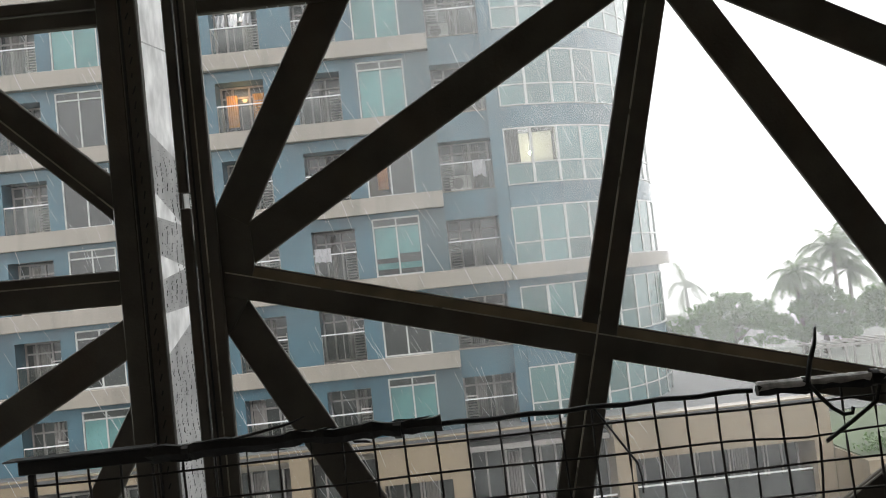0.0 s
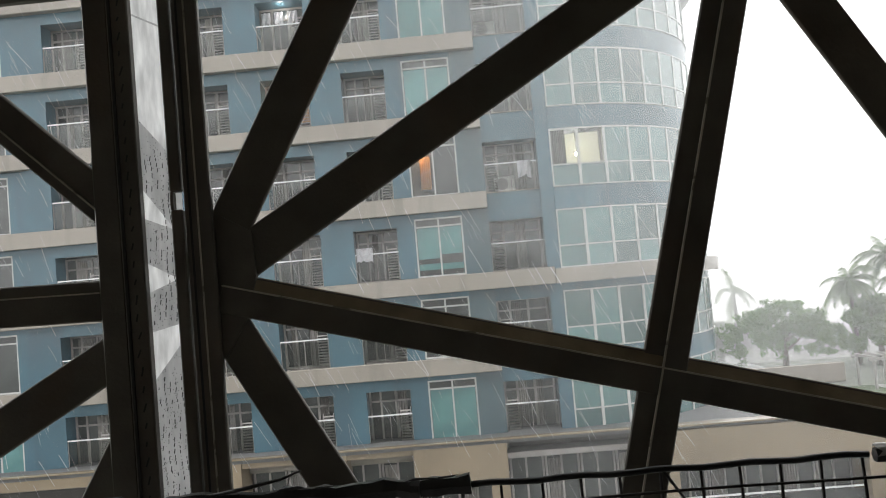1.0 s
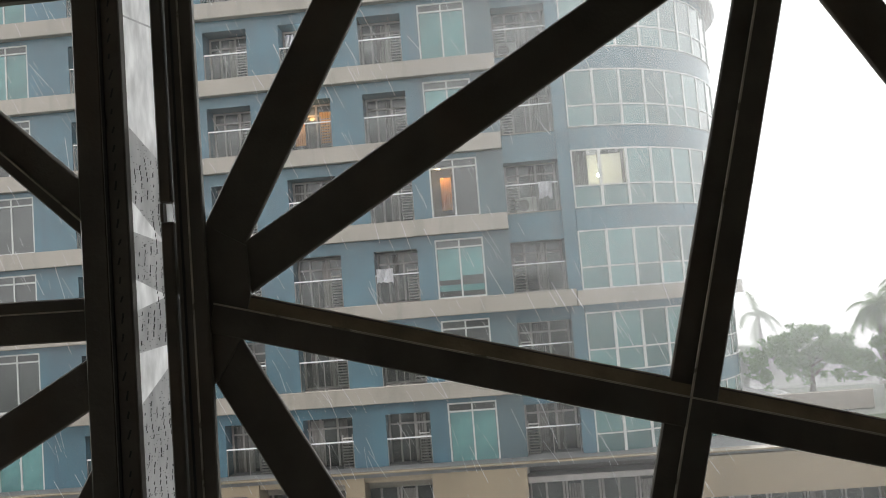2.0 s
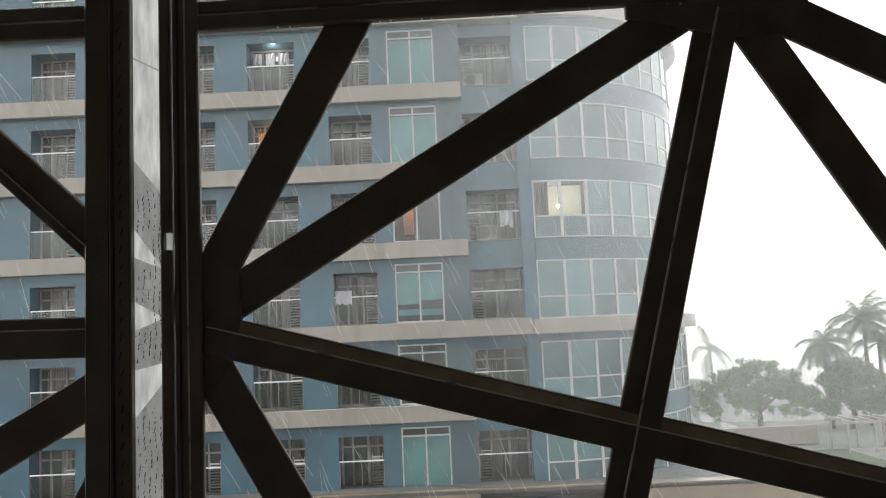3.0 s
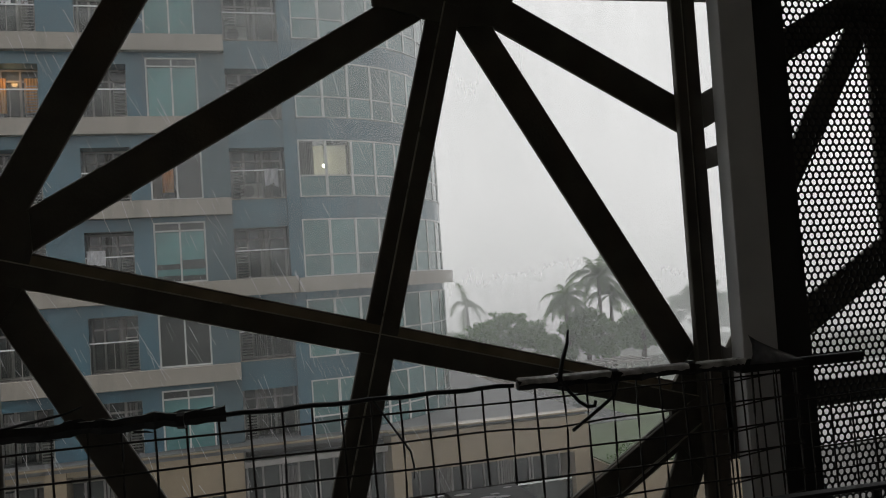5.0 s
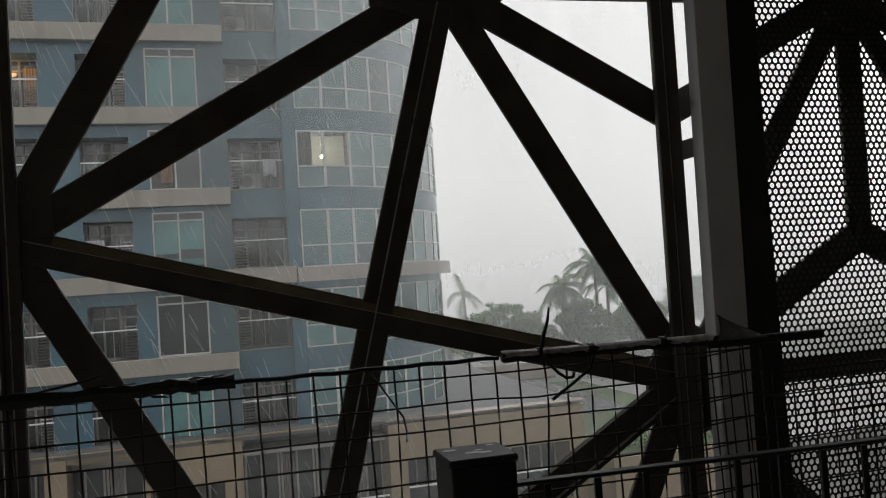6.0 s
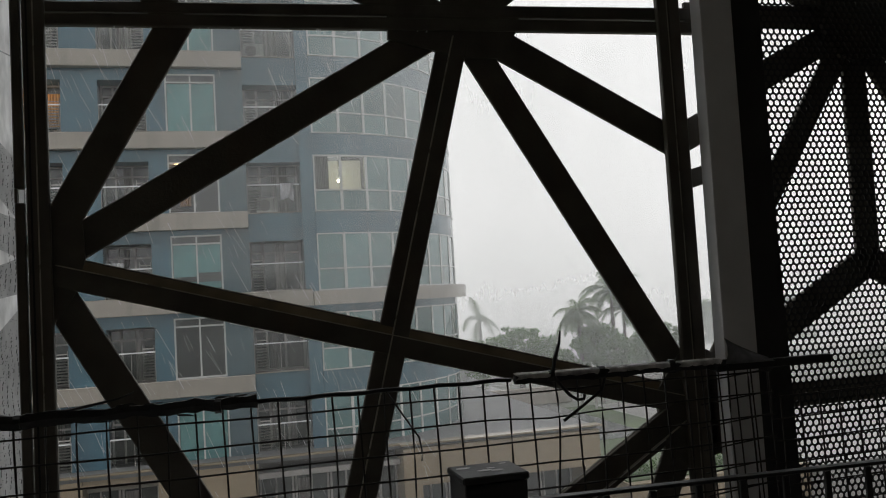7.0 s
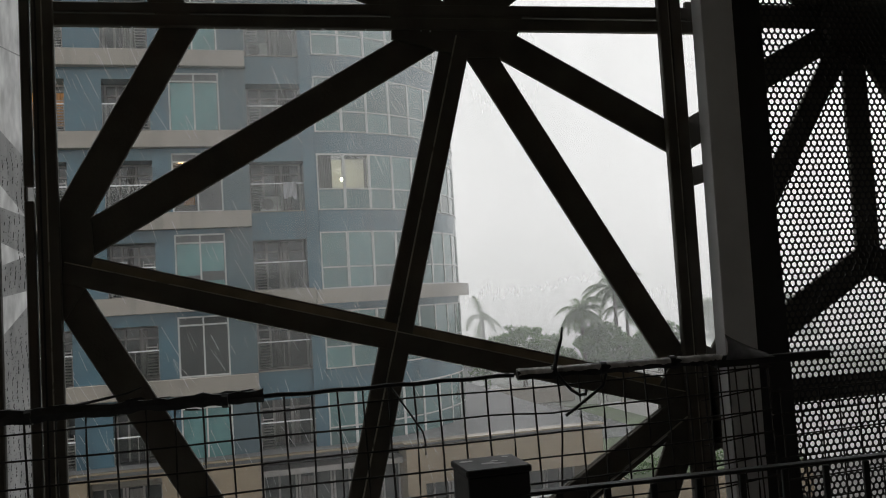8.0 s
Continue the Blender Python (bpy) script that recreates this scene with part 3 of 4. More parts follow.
    # loose wires at the tie
    for pts, r in (([(0.884, y - 0.02, 1.19), (0.893, y - 0.025, 1.24), (0.908, y - 0.03, 1.285), (0.914, y - 0.03, 1.322)], [0.006, 0.0065, 0.005, 0.003]),
                   ([(0.886, y - 0.024, 1.185), (0.905, y - 0.03, 1.155), (0.93, y - 0.034, 1.125), (0.955, y - 0.034, 1.108), (0.978, y - 0.03, 1.108), (0.982, y - 0.03, 1.122)], 0.0052),
                   ([(1.056, y - 0.022, 1.165), (1.04, y - 0.03, 1.13), (0.975, y - 0.034, 1.09), (0.906, y - 0.034, 1.048)], 0.005),
                   ([(-0.51, y - 0.01, 1.203), (-0.44, y - 0.02, 1.214), (-0.37, y - 0.02, 1.226), (-0.33, y - 0.02, 1.24)], [0.004, 0.004, 0.003, 0.002]),
                   ([(0.36, y, 1.19), (0.455, y - 0.01, 1.04), (0.462, y - 0.01, 1.0), (0.46, y - 0.01, 0.97)], 0.003)):
        bm = bmesh.new()
        tube(bm, pts, r, 7)
        part("loose_wire", bm, BTAPE, g, "bent loose black wire", smooth=True)
    # curled grey plastic sheet caught on the rail end
    bm = bmesh.new()
    rows = []
    for i in range(9):
        q = i / 8
        zt = 1.262 - 0.078 * q ** 0.85
        rows.append([bm.verts.new((1.488 + 0.175 * q, y - 0.02 - 0.02 * math.sin(3 * u + 2 * q), 1.174 + (zt - 1.174) * u)) for u in (0.0, 0.35, 0.7, 1.0)])
    for p, q in zip(rows, rows[1:]):
        for j in range(3):
            bm.faces.new((p[j], q[j], q[j + 1], p[j + 1]))
    bmesh.ops.solidify(bm, geom=bm.faces[:], thickness=0.001)
    part("plastic_flap", bm, FLAP, g, "curled grey plastic flap", smooth=True)
    # the mesh runs on beyond the pillar
    for i in range(13):
        x = 1.70 + 0.0765 * i
        bm = bmesh.new()
        tube(bm, [(x, y + 0.003, 1.06), (x + 0.012, y + 0.004, 0.3)], 0.0031, 6)
        part("wire", bm, WIRE, g)
    for i in range(10):
        z = 1.05 - 0.0735 * i
        bm = bmesh.new()
        tube(bm, [(1.66, y - 0.003, z), (2.10, y - 0.002, z + 0.004), (2.64, y - 0.003, z)], 0.0029, 6)
        part("wire", bm, WIRE, g)
    # second piece of mesh that overlaps by the pillar
    for i in range(5):
        bm = bmesh.new()
        x = 1.44 + 0.062 * i
        tube(bm, [(x, y + 0.05, 1.16), (x + 0.03, y + 0.05, 0.3)], 0.0026, 6)
        part("wire", bm, WIRE, g)
    for i in range(11):
        bm = bmesh.new()
        z = 1.12 - 0.075 * i
        tube(bm, [(1.43, y + 0.052, z - 0.006), (1.70, y + 0.052, z + 0.018)], 0.0026, 6)
        part("wire", bm, WIRE, g)


guard()


# ---- stair railing by the newel ----
def railing():
    s = thing("stair_railing", "dark metal stair railing with flat balusters and a square newel", "railing")
    bm = boxes((0.440, 0.594, -1.0, -0.86, 0.0, 1.008))
    newel = part("newel_post", bevel(bm, 0.003), BLACK, s)
    part("cap", bevel(boxes((0.435, 0.599, -1.005, -0.855, 1.0085, 1.026)), 0.004), BLACK, newel, "worn wet flat cap")
    rng = random.Random(2)
    # white discs: bare chips, and wet glints put in as colour
    for i in range(5):
        x, yy = rng.uniform(0.455, 0.575), rng.uniform(-0.985, -0.88)
        bm = bmesh.new()
        bmesh.ops.create_circle(bm, cap_ends=True, segments=9, radius=rng.uniform(0.006, 0.014), matrix=Matrix.Translation((x, yy, 1.0272)) @ Matrix.Diagonal((1.6, 0.8, 1, 1)))
        part("cap_fleck", bm, ACWHITE, newel, "white disc for a bare chip and a wet glint")
    bm = bmesh.new()
    rbox(bm, Matrix.Translation((1.55, -0.99, 0.940)) @ Matrix.Rotation(radians(0.9), 4, "Y"), 1.98, 0.032, 0.009)
    part("handrail", bevel(bm, 0.003), BLACK, s)
    bm = bmesh.new()
    rbox(bm, Matrix.Translation((1.55, -0.99, 0.13)), 1.98, 0.03, 0.02)
    part("bottom_rail", bm, BLACK, s)
    x = 0.67
    while x < 2.5:
        part("baluster", bevel(boxes((x - 0.009, x + 0.009, -0.995, -0.985, 0.13, 0.941 - 0.0157 * (x - 0.95))), 0.002), BLACK, s)
        x += 0.126


railing()


# ---- apartment building ----
tower = thing("apartment_building", "blue apartment building with cream slab bands and a curved glazed corner", "building", kind="")
YF, YW, YB = 28.2, 28.5, 30.0
LEVELS = [-6.94 + 3.0 * k for k in range(1, 13)]
FULL_BAND = (2, 6, 10)
TX0, TY0, TR, PANE = 3.19, 28.4, 7.0, 1.05
# openings of a storey: x from, x to, top above the floor, kind
BAYS = [(-21.4, -19.8, 1.95, "loggia"), (-19.2, -17.4, 2.2, "window"), (-15.75, -14.05, 1.95, "loggia"), (-13.5, -11.7, 2.2, "window"),
        (-10.4, -8.7, 1.95, "loggia"), (-7.45, -5.62, 1.95, "loggia"), (-4.38, -2.74, 1.95, "loggia"), (-2.08, -0.28, 2.2, "window")]


def arc(s, r=TR):
    t = s / TR
    return (TX0 + r * math.sin(t), TY0 + TR - r * math.cos(t))


def storey_wall(z0):
    top = z0 + 2.38
    x = -23.0
    for a, b, h, _ in BAYS:
        part("wall_pier", boxes((x, a, YW, YB, z0, top)), BLUE, tower)
        part("lintel", boxes((a, b, YW, YB, z0 + h, top)), BLUE, tower)
        x = b
    part("wall_pier", boxes((x, 0.35, YW, YB, z0, top)), BLUE, tower)


def grid_frame(w, h, xs, zs, t=0.06, d=0.08):
    """A window frame in one piece: outer bars and the bars at the given inner places."""
    gx = [0, t] + [q for x in xs for q in (x - t / 2, x + t / 2)] + [w - t, w]
    gz = [0, t] + [q for z in zs for q in (z - t / 2, z + t / 2)] + [h - t, h]
    bm = bmesh.new()
    v = {(i, j): bm.verts.new((x, 0, z)) for i, x in enumerate(gx) for j, z in enumerate(gz)}
    fs = [bm.faces.new((v[i, j], v[i + 1, j], v[i + 1, j + 1], v[i, j + 1])) for i in range(len(gx) - 1) for j in range(len(gz) - 1) if i % 2 == 0 or j % 2 == 0]
    r = bmesh.ops.extrude_face_region(bm, geom=fs)
    bmesh.ops.translate(bm, verts=[q for q in r["geom"] if isinstance(q, bmesh.types.BMVert)], vec=(0, d, 0))
    bmesh.ops.recalc_face_normals(bm, faces=bm.faces)
    return bm


def sheet(w, h, d=0.012):
    return boxes((0, w, 0, d, 0, h))


WIN_FRAME = finish("window", grid_frame(1.8, 2.2, [0.9], [1.88]), WFRAME)
WIN_PANE_LOW = finish("pane", sheet(0.80, 1.78), TEAL)
WIN_PANE_LOW_DARK = finish("pane", sheet(0.80, 1.78), DARKGLASS)
WIN_PANE_LOW_CLEAR = finish("pane", sheet(0.80, 1.78), CLEAR)
WIN_PANE_TOP = finish("pane", sheet(0.80, 0.24), DARKGLASS)
DOOR_FRAME = finish("door_frame", grid_frame(1.6, 1.93, [0.42, 0.98], [1.5], 0.07, 0.07), GFRAME)
DOOR_PANE = finish("pane", sheet(1.56, 1.9), DARKGLASS)
RAIL_TOP = finish("balcony_rail", boxes((0, 1.7, 0, 0.04, 1.035, 1.08)), RAILW)
RAIL_GLASS = finish("balcony_panel", boxes((0.02, 1.68, 0.012, 0.024, 0.08, 1.0)), CLEAR)
RAIL_POST = finish("rail_post", boxes((0, 0.022, 0.01, 0.03, 0, 1.04)), GFRAME)
bm = bmesh.new()
for i in range(11):
    rbox(bm, Matrix.Translation((0.2, 0.02, 0.08 + 0.105 * i)) @ Matrix.Rotation(radians(35), 4, "X"), 0.4, 0.07, 0.012)
box(bm, 0, 0.02, 0, 0.05, 0, 1.25)
box(bm, 0.38, 0.4, 0, 0.05, 0, 1.25)
LOUVRE_MESH = finish("louvre", bm, LOUVRE)
bm = bmesh.new()
for i in range(9):
    a = i * 0.05
    vs = [bm.verts.new(p) for p in ((a, 0.03 * (i % 2), 0), (a + 0.05, 0.03 * ((i + 1) % 2), 0), (a + 0.05, 0.03 * ((i + 1) % 2), 1.75), (a, 0.03 * (i % 2), 1.75))]
    bm.faces.new(vs)
CURTAIN_MESH = finish("curtain", bm, CURTAIN)


def loggia(z0, a, b, rng, y=YW, glow_it=False):
    w = b - a
    frame_ob = share("balcony_door", DOOR_FRAME, tower, Matrix.Translation((a, y + 0.75, z0)) @ Matrix.Diagonal((w / 1.6, 1, 1, 1)))
    share("pane", DOOR_PANE, frame_ob, Matrix.Translation((0.02, 0.05, 0.02)))
    for i in range(rng.randint(1, 2)):
        share("curtain", CURTAIN_MESH, frame_ob, Matrix.Translation((rng.uniform(0.05, 1.1), 0.015, 0.06)) @ Matrix.Diagonal((rng.uniform(0.4, 1.0), 0.5, 1.0, 1)))
    rail = share("balcony_rail", RAIL_TOP, tower, Matrix.Translation((a, y + 0.05, z0)) @ Matrix.Diagonal((w / 1.7, 1, 1, 1)))
    pane = share("balcony_panel", RAIL_GLASS, rail, Matrix.Identity(4))
    pane.visible_shadow = False
    for q in (0.0, 0.83, 1.67):
        share("rail_post", RAIL_POST, rail, Matrix.Translation((q, 0, 0)))


def storey(k, z0):
    rng = random.Random(100 + k)
    storey_wall(z0)
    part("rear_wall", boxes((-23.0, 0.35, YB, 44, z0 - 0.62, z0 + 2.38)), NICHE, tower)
    # slab band
    x1 = 0.70 if k not in FULL_BAND else 2.95
    part("slab_band", bevel(boxes((-23.0, x1, YF, YB + 0.2, z0 - 0.62, z0)), 0.02), CREAM, tower)
    # beside the corner window and the recessed bay: shade painted as darker blue
    part("reveal", boxes((0.352, 0.70, YW + 0.03, YB, z0, z0 + 2.38)), SHADED_BLUE, tower)
    part("reveal", boxes((-0.27, 0.351, YW - 0.02, YW - 0.002, z0 + 0.002, z0 + 2.378)), SHADED_BLUE, tower)
    part("spandrel", boxes((0.70, 2.70, 28.85, 30.2, z0 + 1.9, z0 + 2.96)), BLUE, tower)
    part("pilaster", boxes((2.70, 3.185, 28.42, 30.2, z0 - 0.04, z0 + 2.96)), BLUE, tower)
    part("bay_floor", boxes((0.70, 2.70, 28.80, 30.2, z0 - 0.04, z0 - 0.002)), CREAM, tower)
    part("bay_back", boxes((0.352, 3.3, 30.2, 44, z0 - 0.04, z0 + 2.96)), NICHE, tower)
    for a, b, h, kind in BAYS:
        if kind == "loggia":
            loggia(z0, a, b, rng)
            if a > -16:
                share("louvre", LOUVRE_MESH, tower, Matrix.Translation((b - 0.45, YW + 0.12, z0 + 0.05)))
        else:
            w = share("window", WIN_FRAME, tower, Matrix.Translation((a, YW + 0.02, z0)))
            lit = k == 3 and a > -3
            for i in (0, 1):
                me = WIN_PANE_LOW_CLEAR if lit and i == 0 else WIN_PANE_LOW_DARK if (k in (1, 3) or (a < -3 and k in (2, 4))) else WIN_PANE_LOW
                share("pane", me, w, Matrix.Translation((0.075 + 0.85 * i, 0.035, 0.06)))
                share("pane", WIN_PANE_TOP, w, Matrix.Translation((0.075 + 0.85 * i, 0.035, 1.92)))
            if k == 2 and a > -3:
                for xa, xb, zb, hb in ((0.08, 0.86, 0.07, 0.20), (0.94, 1.72, 0.07, 0.18), (0.08, 0.86, 0.50, 0.18), (0.94, 1.72, 0.48, 0.34)):
                    part("blind", boxes((a + xa, a + xb, YW + 0.045, YW + 0.052, z0 + zb, z0 + zb + hb)), DARKGLASS, tower)
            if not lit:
                # flat dark sheet behind the panes in place of the unlit room
                part("dark_backing", boxes((a, b, YW + 0.12, YW + 0.14, z0, z0 + 2.2)), NICHE, tower)
    loggia(z0, 0.72, 2.68, rng, 28.85)
    share("louvre", LOUVRE_MESH, tower, Matrix.Translation((0.80, 28.95, z0 + 0.05)))


for k, z0 in enumerate(LEVELS):
    storey(k, z0)
part("roof_slab", boxes((-23.2, 3.2, YF - 0.2, 44.2, LEVELS[-1] + 2.38, LEVELS[-1] + 2.8)), CREAM, tower)


# curved corner
def arc_wall(z0, z1, r0, r1, n=26, length=15.0):
    bm = bmesh.new()
    rows = []
    for i in range(n + 1):
        s = length * i / n
        (x0, y0), (x1, y1) = arc(s, r0), arc(s, r1)
        rows.append([bm.verts.new(p) for p in ((x1, y1, z0), (x1, y1, z1), (x0, y0, z1), (x0, y0, z0))])
    for p, q in zip(rows, rows[1:]):
        for j in range(4):
            bm.faces.new((p[j], q[j], q[(j + 1) % 4], p[(j + 1) % 4]))
    bm.faces.new(rows[0])
    bm.faces.new(rows[-1][::-1])
    bmesh.ops.recalc_face_normals(bm, faces=bm.faces)
    return bm


TOWER_FRAME = finish("window", grid_frame(PANE, 2.18, [], [0.82], 0.055, 0.07), WFRAME)
TPANE_LOW = finish("pane", sheet(PANE - 0.07, 0.74), TOWERGLASS)
TPANE_TOP = finish("pane", sheet(PANE - 0.07, 1.28), TOWERGLASS)
TPANE_TOP_LIT = finish("pane", sheet(PANE - 0.07, 1.28), CLEAR)
for k, z0 in enumerate(LEVELS):
    part("spandrel", arc_wall(z0 + 2.10, z0 + 2.92, TR - 0.25, TR), BLUE, tower)
    part("ledge", arc_wall(z0 + 2.935, z0 + 2.97, TR - 0.25, TR + 0.05), WFRAME, tower) if k + 1 not in FULL_BAND else None
    part("tower_floor", arc_wall(z0 - 0.5, z0 - 0.1, TR - 4.5, TR - 0.26), NICHE, tower)
    if k in FULL_BAND:
        part("slab_band", arc_wall(z0 - 0.62, z0 - 0.085, TR - 0.2, TR + 0.45), CREAM, tower)
        part("slab_band", boxes((2.95, TX0, TY0 - 0.45, TY0 + 0.3, z0 - 0.62, z0 - 0.085)), CREAM, tower)
    for i in range(13):
        t = (i + 0.5) * PANE / TR
        x, y = arc((i + 0.5) * PANE)
        m = Matrix.Translation((x, y, z0 - 0.08)) @ Matrix.Rotation(t, 4, "Z") @ Matrix.Translation((-PANE / 2, 0.01, 0))
        w = share("window", TOWER_FRAME, tower, m)
        lit = k == 3 and i in (0, 1)
        share("pane", TPANE_LOW, w, Matrix.Translation((0.035, 0.03, 0.05)))
        p = share("pane", TPANE_TOP_LIT if lit else TPANE_TOP, w, Matrix.Translation((0.035, 0.03, 0.85)))
        if lit:
            p.visible_shadow = False
    part("core", arc_wall(z0 - 0.08, z0 + 2.10, TR - 4.4, TR - (1.6 if k == 3 else 0.35)), NICHE, tower)
part("roof_slab", arc_wall(LEVELS[-1] + 2.38, LEVELS[-1] + 2.8, 0.3, TR + 0.3), CREAM, tower)


# lit room behind the corner glazing
def lit_room():
    z0 = LEVELS[3]
    part("room_wall", boxes((3.3, 5.4, 29.85, 29.9, z0, z0 + 2.1), (3.22, 3.3, 28.6, 29.85, z0, z0 + 2.1), (5.3, 5.36, 28.95, 29.85, z0, z0 + 2.1)), ROOMWALL, tower, "warm lit room wall")
    lamp = thing("ceiling_lamp", "glowing round room lamp behind the glazing", "lamp", (4.25, 29.2, z0 + 1.2))
    bm = bmesh.new()
    bmesh.ops.create_uvsphere(bm, u_segments=12, v_segments=8, radius=0.065)
    part("bulb", bm, BULB, lamp, smooth=True)
    part("stem", boxes((-0.012, 0.012, -0.012, 0.012, 0.06, 0.84)), BLACK, lamp)
    li = new("room_light", bpy.data.lights.new("room_light", "POINT"))
    li.data.energy, li.data.color, li.data.shadow_soft_size = 17, (1.0, 0.95, 0.84), 0.15
    li.location = (4.3, 29.05, z0 + 1.6)
    for x in (3.24, 3.5):
        share("curtain", CURTAIN_MESH, tower, Matrix.Translation((x, 28.52, z0 + 0.02)) @ Matrix.Diagonal((0.62, 0.6, 1.15, 1)))
    share("curtain", CURTAIN_MESH, tower, Matrix.Translation((5.05, 28.80, z0 + 0.02)) @ Matrix.Diagonal((0.3, 0.6, 1.15, 1)))
    part("desk", boxes((4.0, 5.25, 28.95, 29.5, z0, z0 + 0.55)), GFRAME, tower)
    # warm curtained rooms; the white lamp is added to brighten the loggia laundry
    for x, y, z, e in ((-6.6, YW + 0.45, LEVELS[4] + 1.5, 7), (-1.75, YW + 0.35, LEVELS[3] + 1.75, 18), (-6.5, YW + 0.3, LEVELS[5] + 1.75, 8)):
        if e:
            li = new("room_light", bpy.data.lights.new("room_light", "POINT"))
            li.data.energy, li.data.color, li.data.shadow_soft_size = e, ((1.0, 0.55, 0.2) if e != 8 else (1.0, 0.97, 0.9)), 0.1
            li.location = (x, y, z)
    for x, w, yc, zc in ((-7.2, 0.42, 0.68, LEVELS[4]), (-6.2, 0.5, 0.68, LEVELS[4]), (-1.72, 0.40, 0.62, LEVELS[3])):
        bm = bmesh.new()
        for i in range(10):
            a = w * i / 10
            vs = [bm.verts.new((x + q, YW + yc + 0.03 * ((i + j) % 2), z)) for j, q, z in ((0, a, zc + 0.35), (1, a + w / 10, zc + 0.35), (1, a + w / 10, zc + 1.6), (0, a, zc + 1.6))]
            bm.faces.new(vs)
        single("curtain", bm, ORANGE, "orange curtain lit by a room lamp", "curtain", "orange curtains")


lit_room()


def laundry(x, y, z, w, h, seed):
    rng = random.Random(seed)
    bm = bmesh.new()
    n = 8
    cols = []
    for i in range(n + 1):
        cols.append([bm.verts.new((x + w * i / n, y + 0.04 * math.sin(i * 1.6 + j), z - h * j / 4 * (0.75 + 0.25 * rng.random()))) for j in range(5)])
    for p, q in zip(cols, cols[1:]):
        for j in range(4):
            bm.faces.new((p[j], q[j], q[j + 1], p[j + 1]))
    bmesh.ops.solidify(bm, geom=list(bm.faces), thickness=0.02)
    single("laundry", bm, CLOTH, "white laundry hung on the balcony", "laundry", "laundry")


def air_conditioner(x, y, z):
    a = thing("air_conditioner", "white outdoor air conditioner unit on a balcony", "air conditioner", (x, y, z), "air conditioners")
    part("casing", bevel(boxes((-0.4, 0.4, -0.15, 0.15, 0, 0.6)), 0.02), ACWHITE, a)
    bm = bmesh.new()
    bmesh.ops.create_cone(bm, cap_ends=True, segments=18, radius1=0.22, radius2=0.22, depth=0.02, matrix=Matrix.Translation((-0.1, -0.155, 0.3)) @ Matrix.Rotation(radians(90), 4, "X"))
    part("fan_grille", bm, GFRAME, a)


for x in (-7.35, -6.85, -6.3):
    laundry(x, YW + 0.6, LEVELS[5] + 1.75, 0.36, 0.55, int(-x * 10))
air_conditioner(1.45, 29.3, LEVELS[3] - 0.002)
air_conditioner(1.2, 29.3, LEVELS[5] - 0.002)
air_conditioner(1.3, 29.3, LEVELS[6] - 0.002)


laundry(-4.33, YW + 0.03, LEVELS[2] + 1.3, 0.62, 0.62, 1)
laundry(1.95, 28.87, LEVELS[3] + 1.1, 0.5, 0.7, 2)


# ---- podium ----
podium = thing("podium", "beige rendered podium with dark recessed glazing and a wet flat roof", "building", (0, 0.192, -0.12))
podium.scale = (1.08, 1.08, 1.08)
PT, PY = -3.45, 25.0
part("core", boxes((-24, 12.2, PY + 1.2, 44, -9.0, PT - 0.12)), NICHE, podium)
part("roof", boxes((-24, 12.5, PY, 44, PT - 0.12, PT - 0.004)), ROOF, podium)
for b in (
    (-24, -8.2, PY, PY + 1.2, PT - 0.45, PT - 0.121),
    (-2.5, 0.55, PY, PY + 1.2, -4.85, PT - 0.121),
    (-0.05, 0.55, PY, PY + 1.2, -9, -4.85),
    (-2.5, -2.3, PY, PY + 1.2, -9, -4.85),
    (-5.35, -4.72, PY, PY + 1.2, -9, PT - 0.121),
    (-8.2, -2.5, PY + 0.1, PY + 1.2, PT - 0.3, PT - 0.122),
    (5.33, 12.5, PY - 0.25, PY + 1.2, -4.82, PT - 0.121),
    (5.33, 5.95, PY - 0.25, PY + 1.2, -9, -4.82),
    (11.9, 12.5, PY - 0.25, PY + 1.2, -9, -4.82),
    (-8.6, -8.2, PY, PY + 1.2, -9, PT - 0.45),
    (5.95, 11.9, PY - 0.24, PY + 1.2, -9, -7.0),
    (-2.3, -0.05, PY + 0.05, PY + 1.2, -9, -7.2),
):
    part("wall_panel", boxes(b), BEIGE, podium)
part("coping", boxes((-24, 5.25, PY - 0.08, PY + 0.2, PT, PT + 0.05), (5.25, 12.6, PY - 0.33, PY + 0.2, PT, PT + 0.05)), BEIGE, podium, "wet coping")
PFRAME = finish("window", grid_frame(1.15, 2.4, [0.55], [], 0.07, 0.08), GFRAME)
PPANE = finish("pane", sheet(1.05, 2.3), DARKGLASS)
for x0, n, z in ((0.62, 4, -6.6), (5.98, 5, -7.0), (-2.28, 2, -7.2), (-4.9, 2, -6.4), (-8.1, 2, -6.4), (-13.5, 4, -6.6)):
    for i in range(n):
        w = share("window", PFRAME, podium, Matrix.Translation((x0 + 1.19 * i, PY + 1.08, z)))
        share("pane", PPANE, w, Matrix.Translation((0.05, 0.05, 0.05)))
        if i % 2:
            share("curtain", CURTAIN_MESH, w, Matrix.Translation((0.1, 0.02, 0.1)) @ Matrix.Diagonal((0.9, 0.4, 1.2, 1)))
for x0, x1, z in ((0.56, 5.32, -6.0), (5.96, 11.89, -5.84), (-8.19, -5.36, -6.0), (-4.71, -2.51, -6.0)):
    r = part("balcony_rail", boxes((x0, x1, PY + 0.1, PY + 0.15, z, z + 0.05)), RAILW, podium)
    part("balcony_panel", boxes((x0, x1, PY + 0.12, PY + 0.13, z - 0.9, z - 0.05)), DARKGLASS, r)
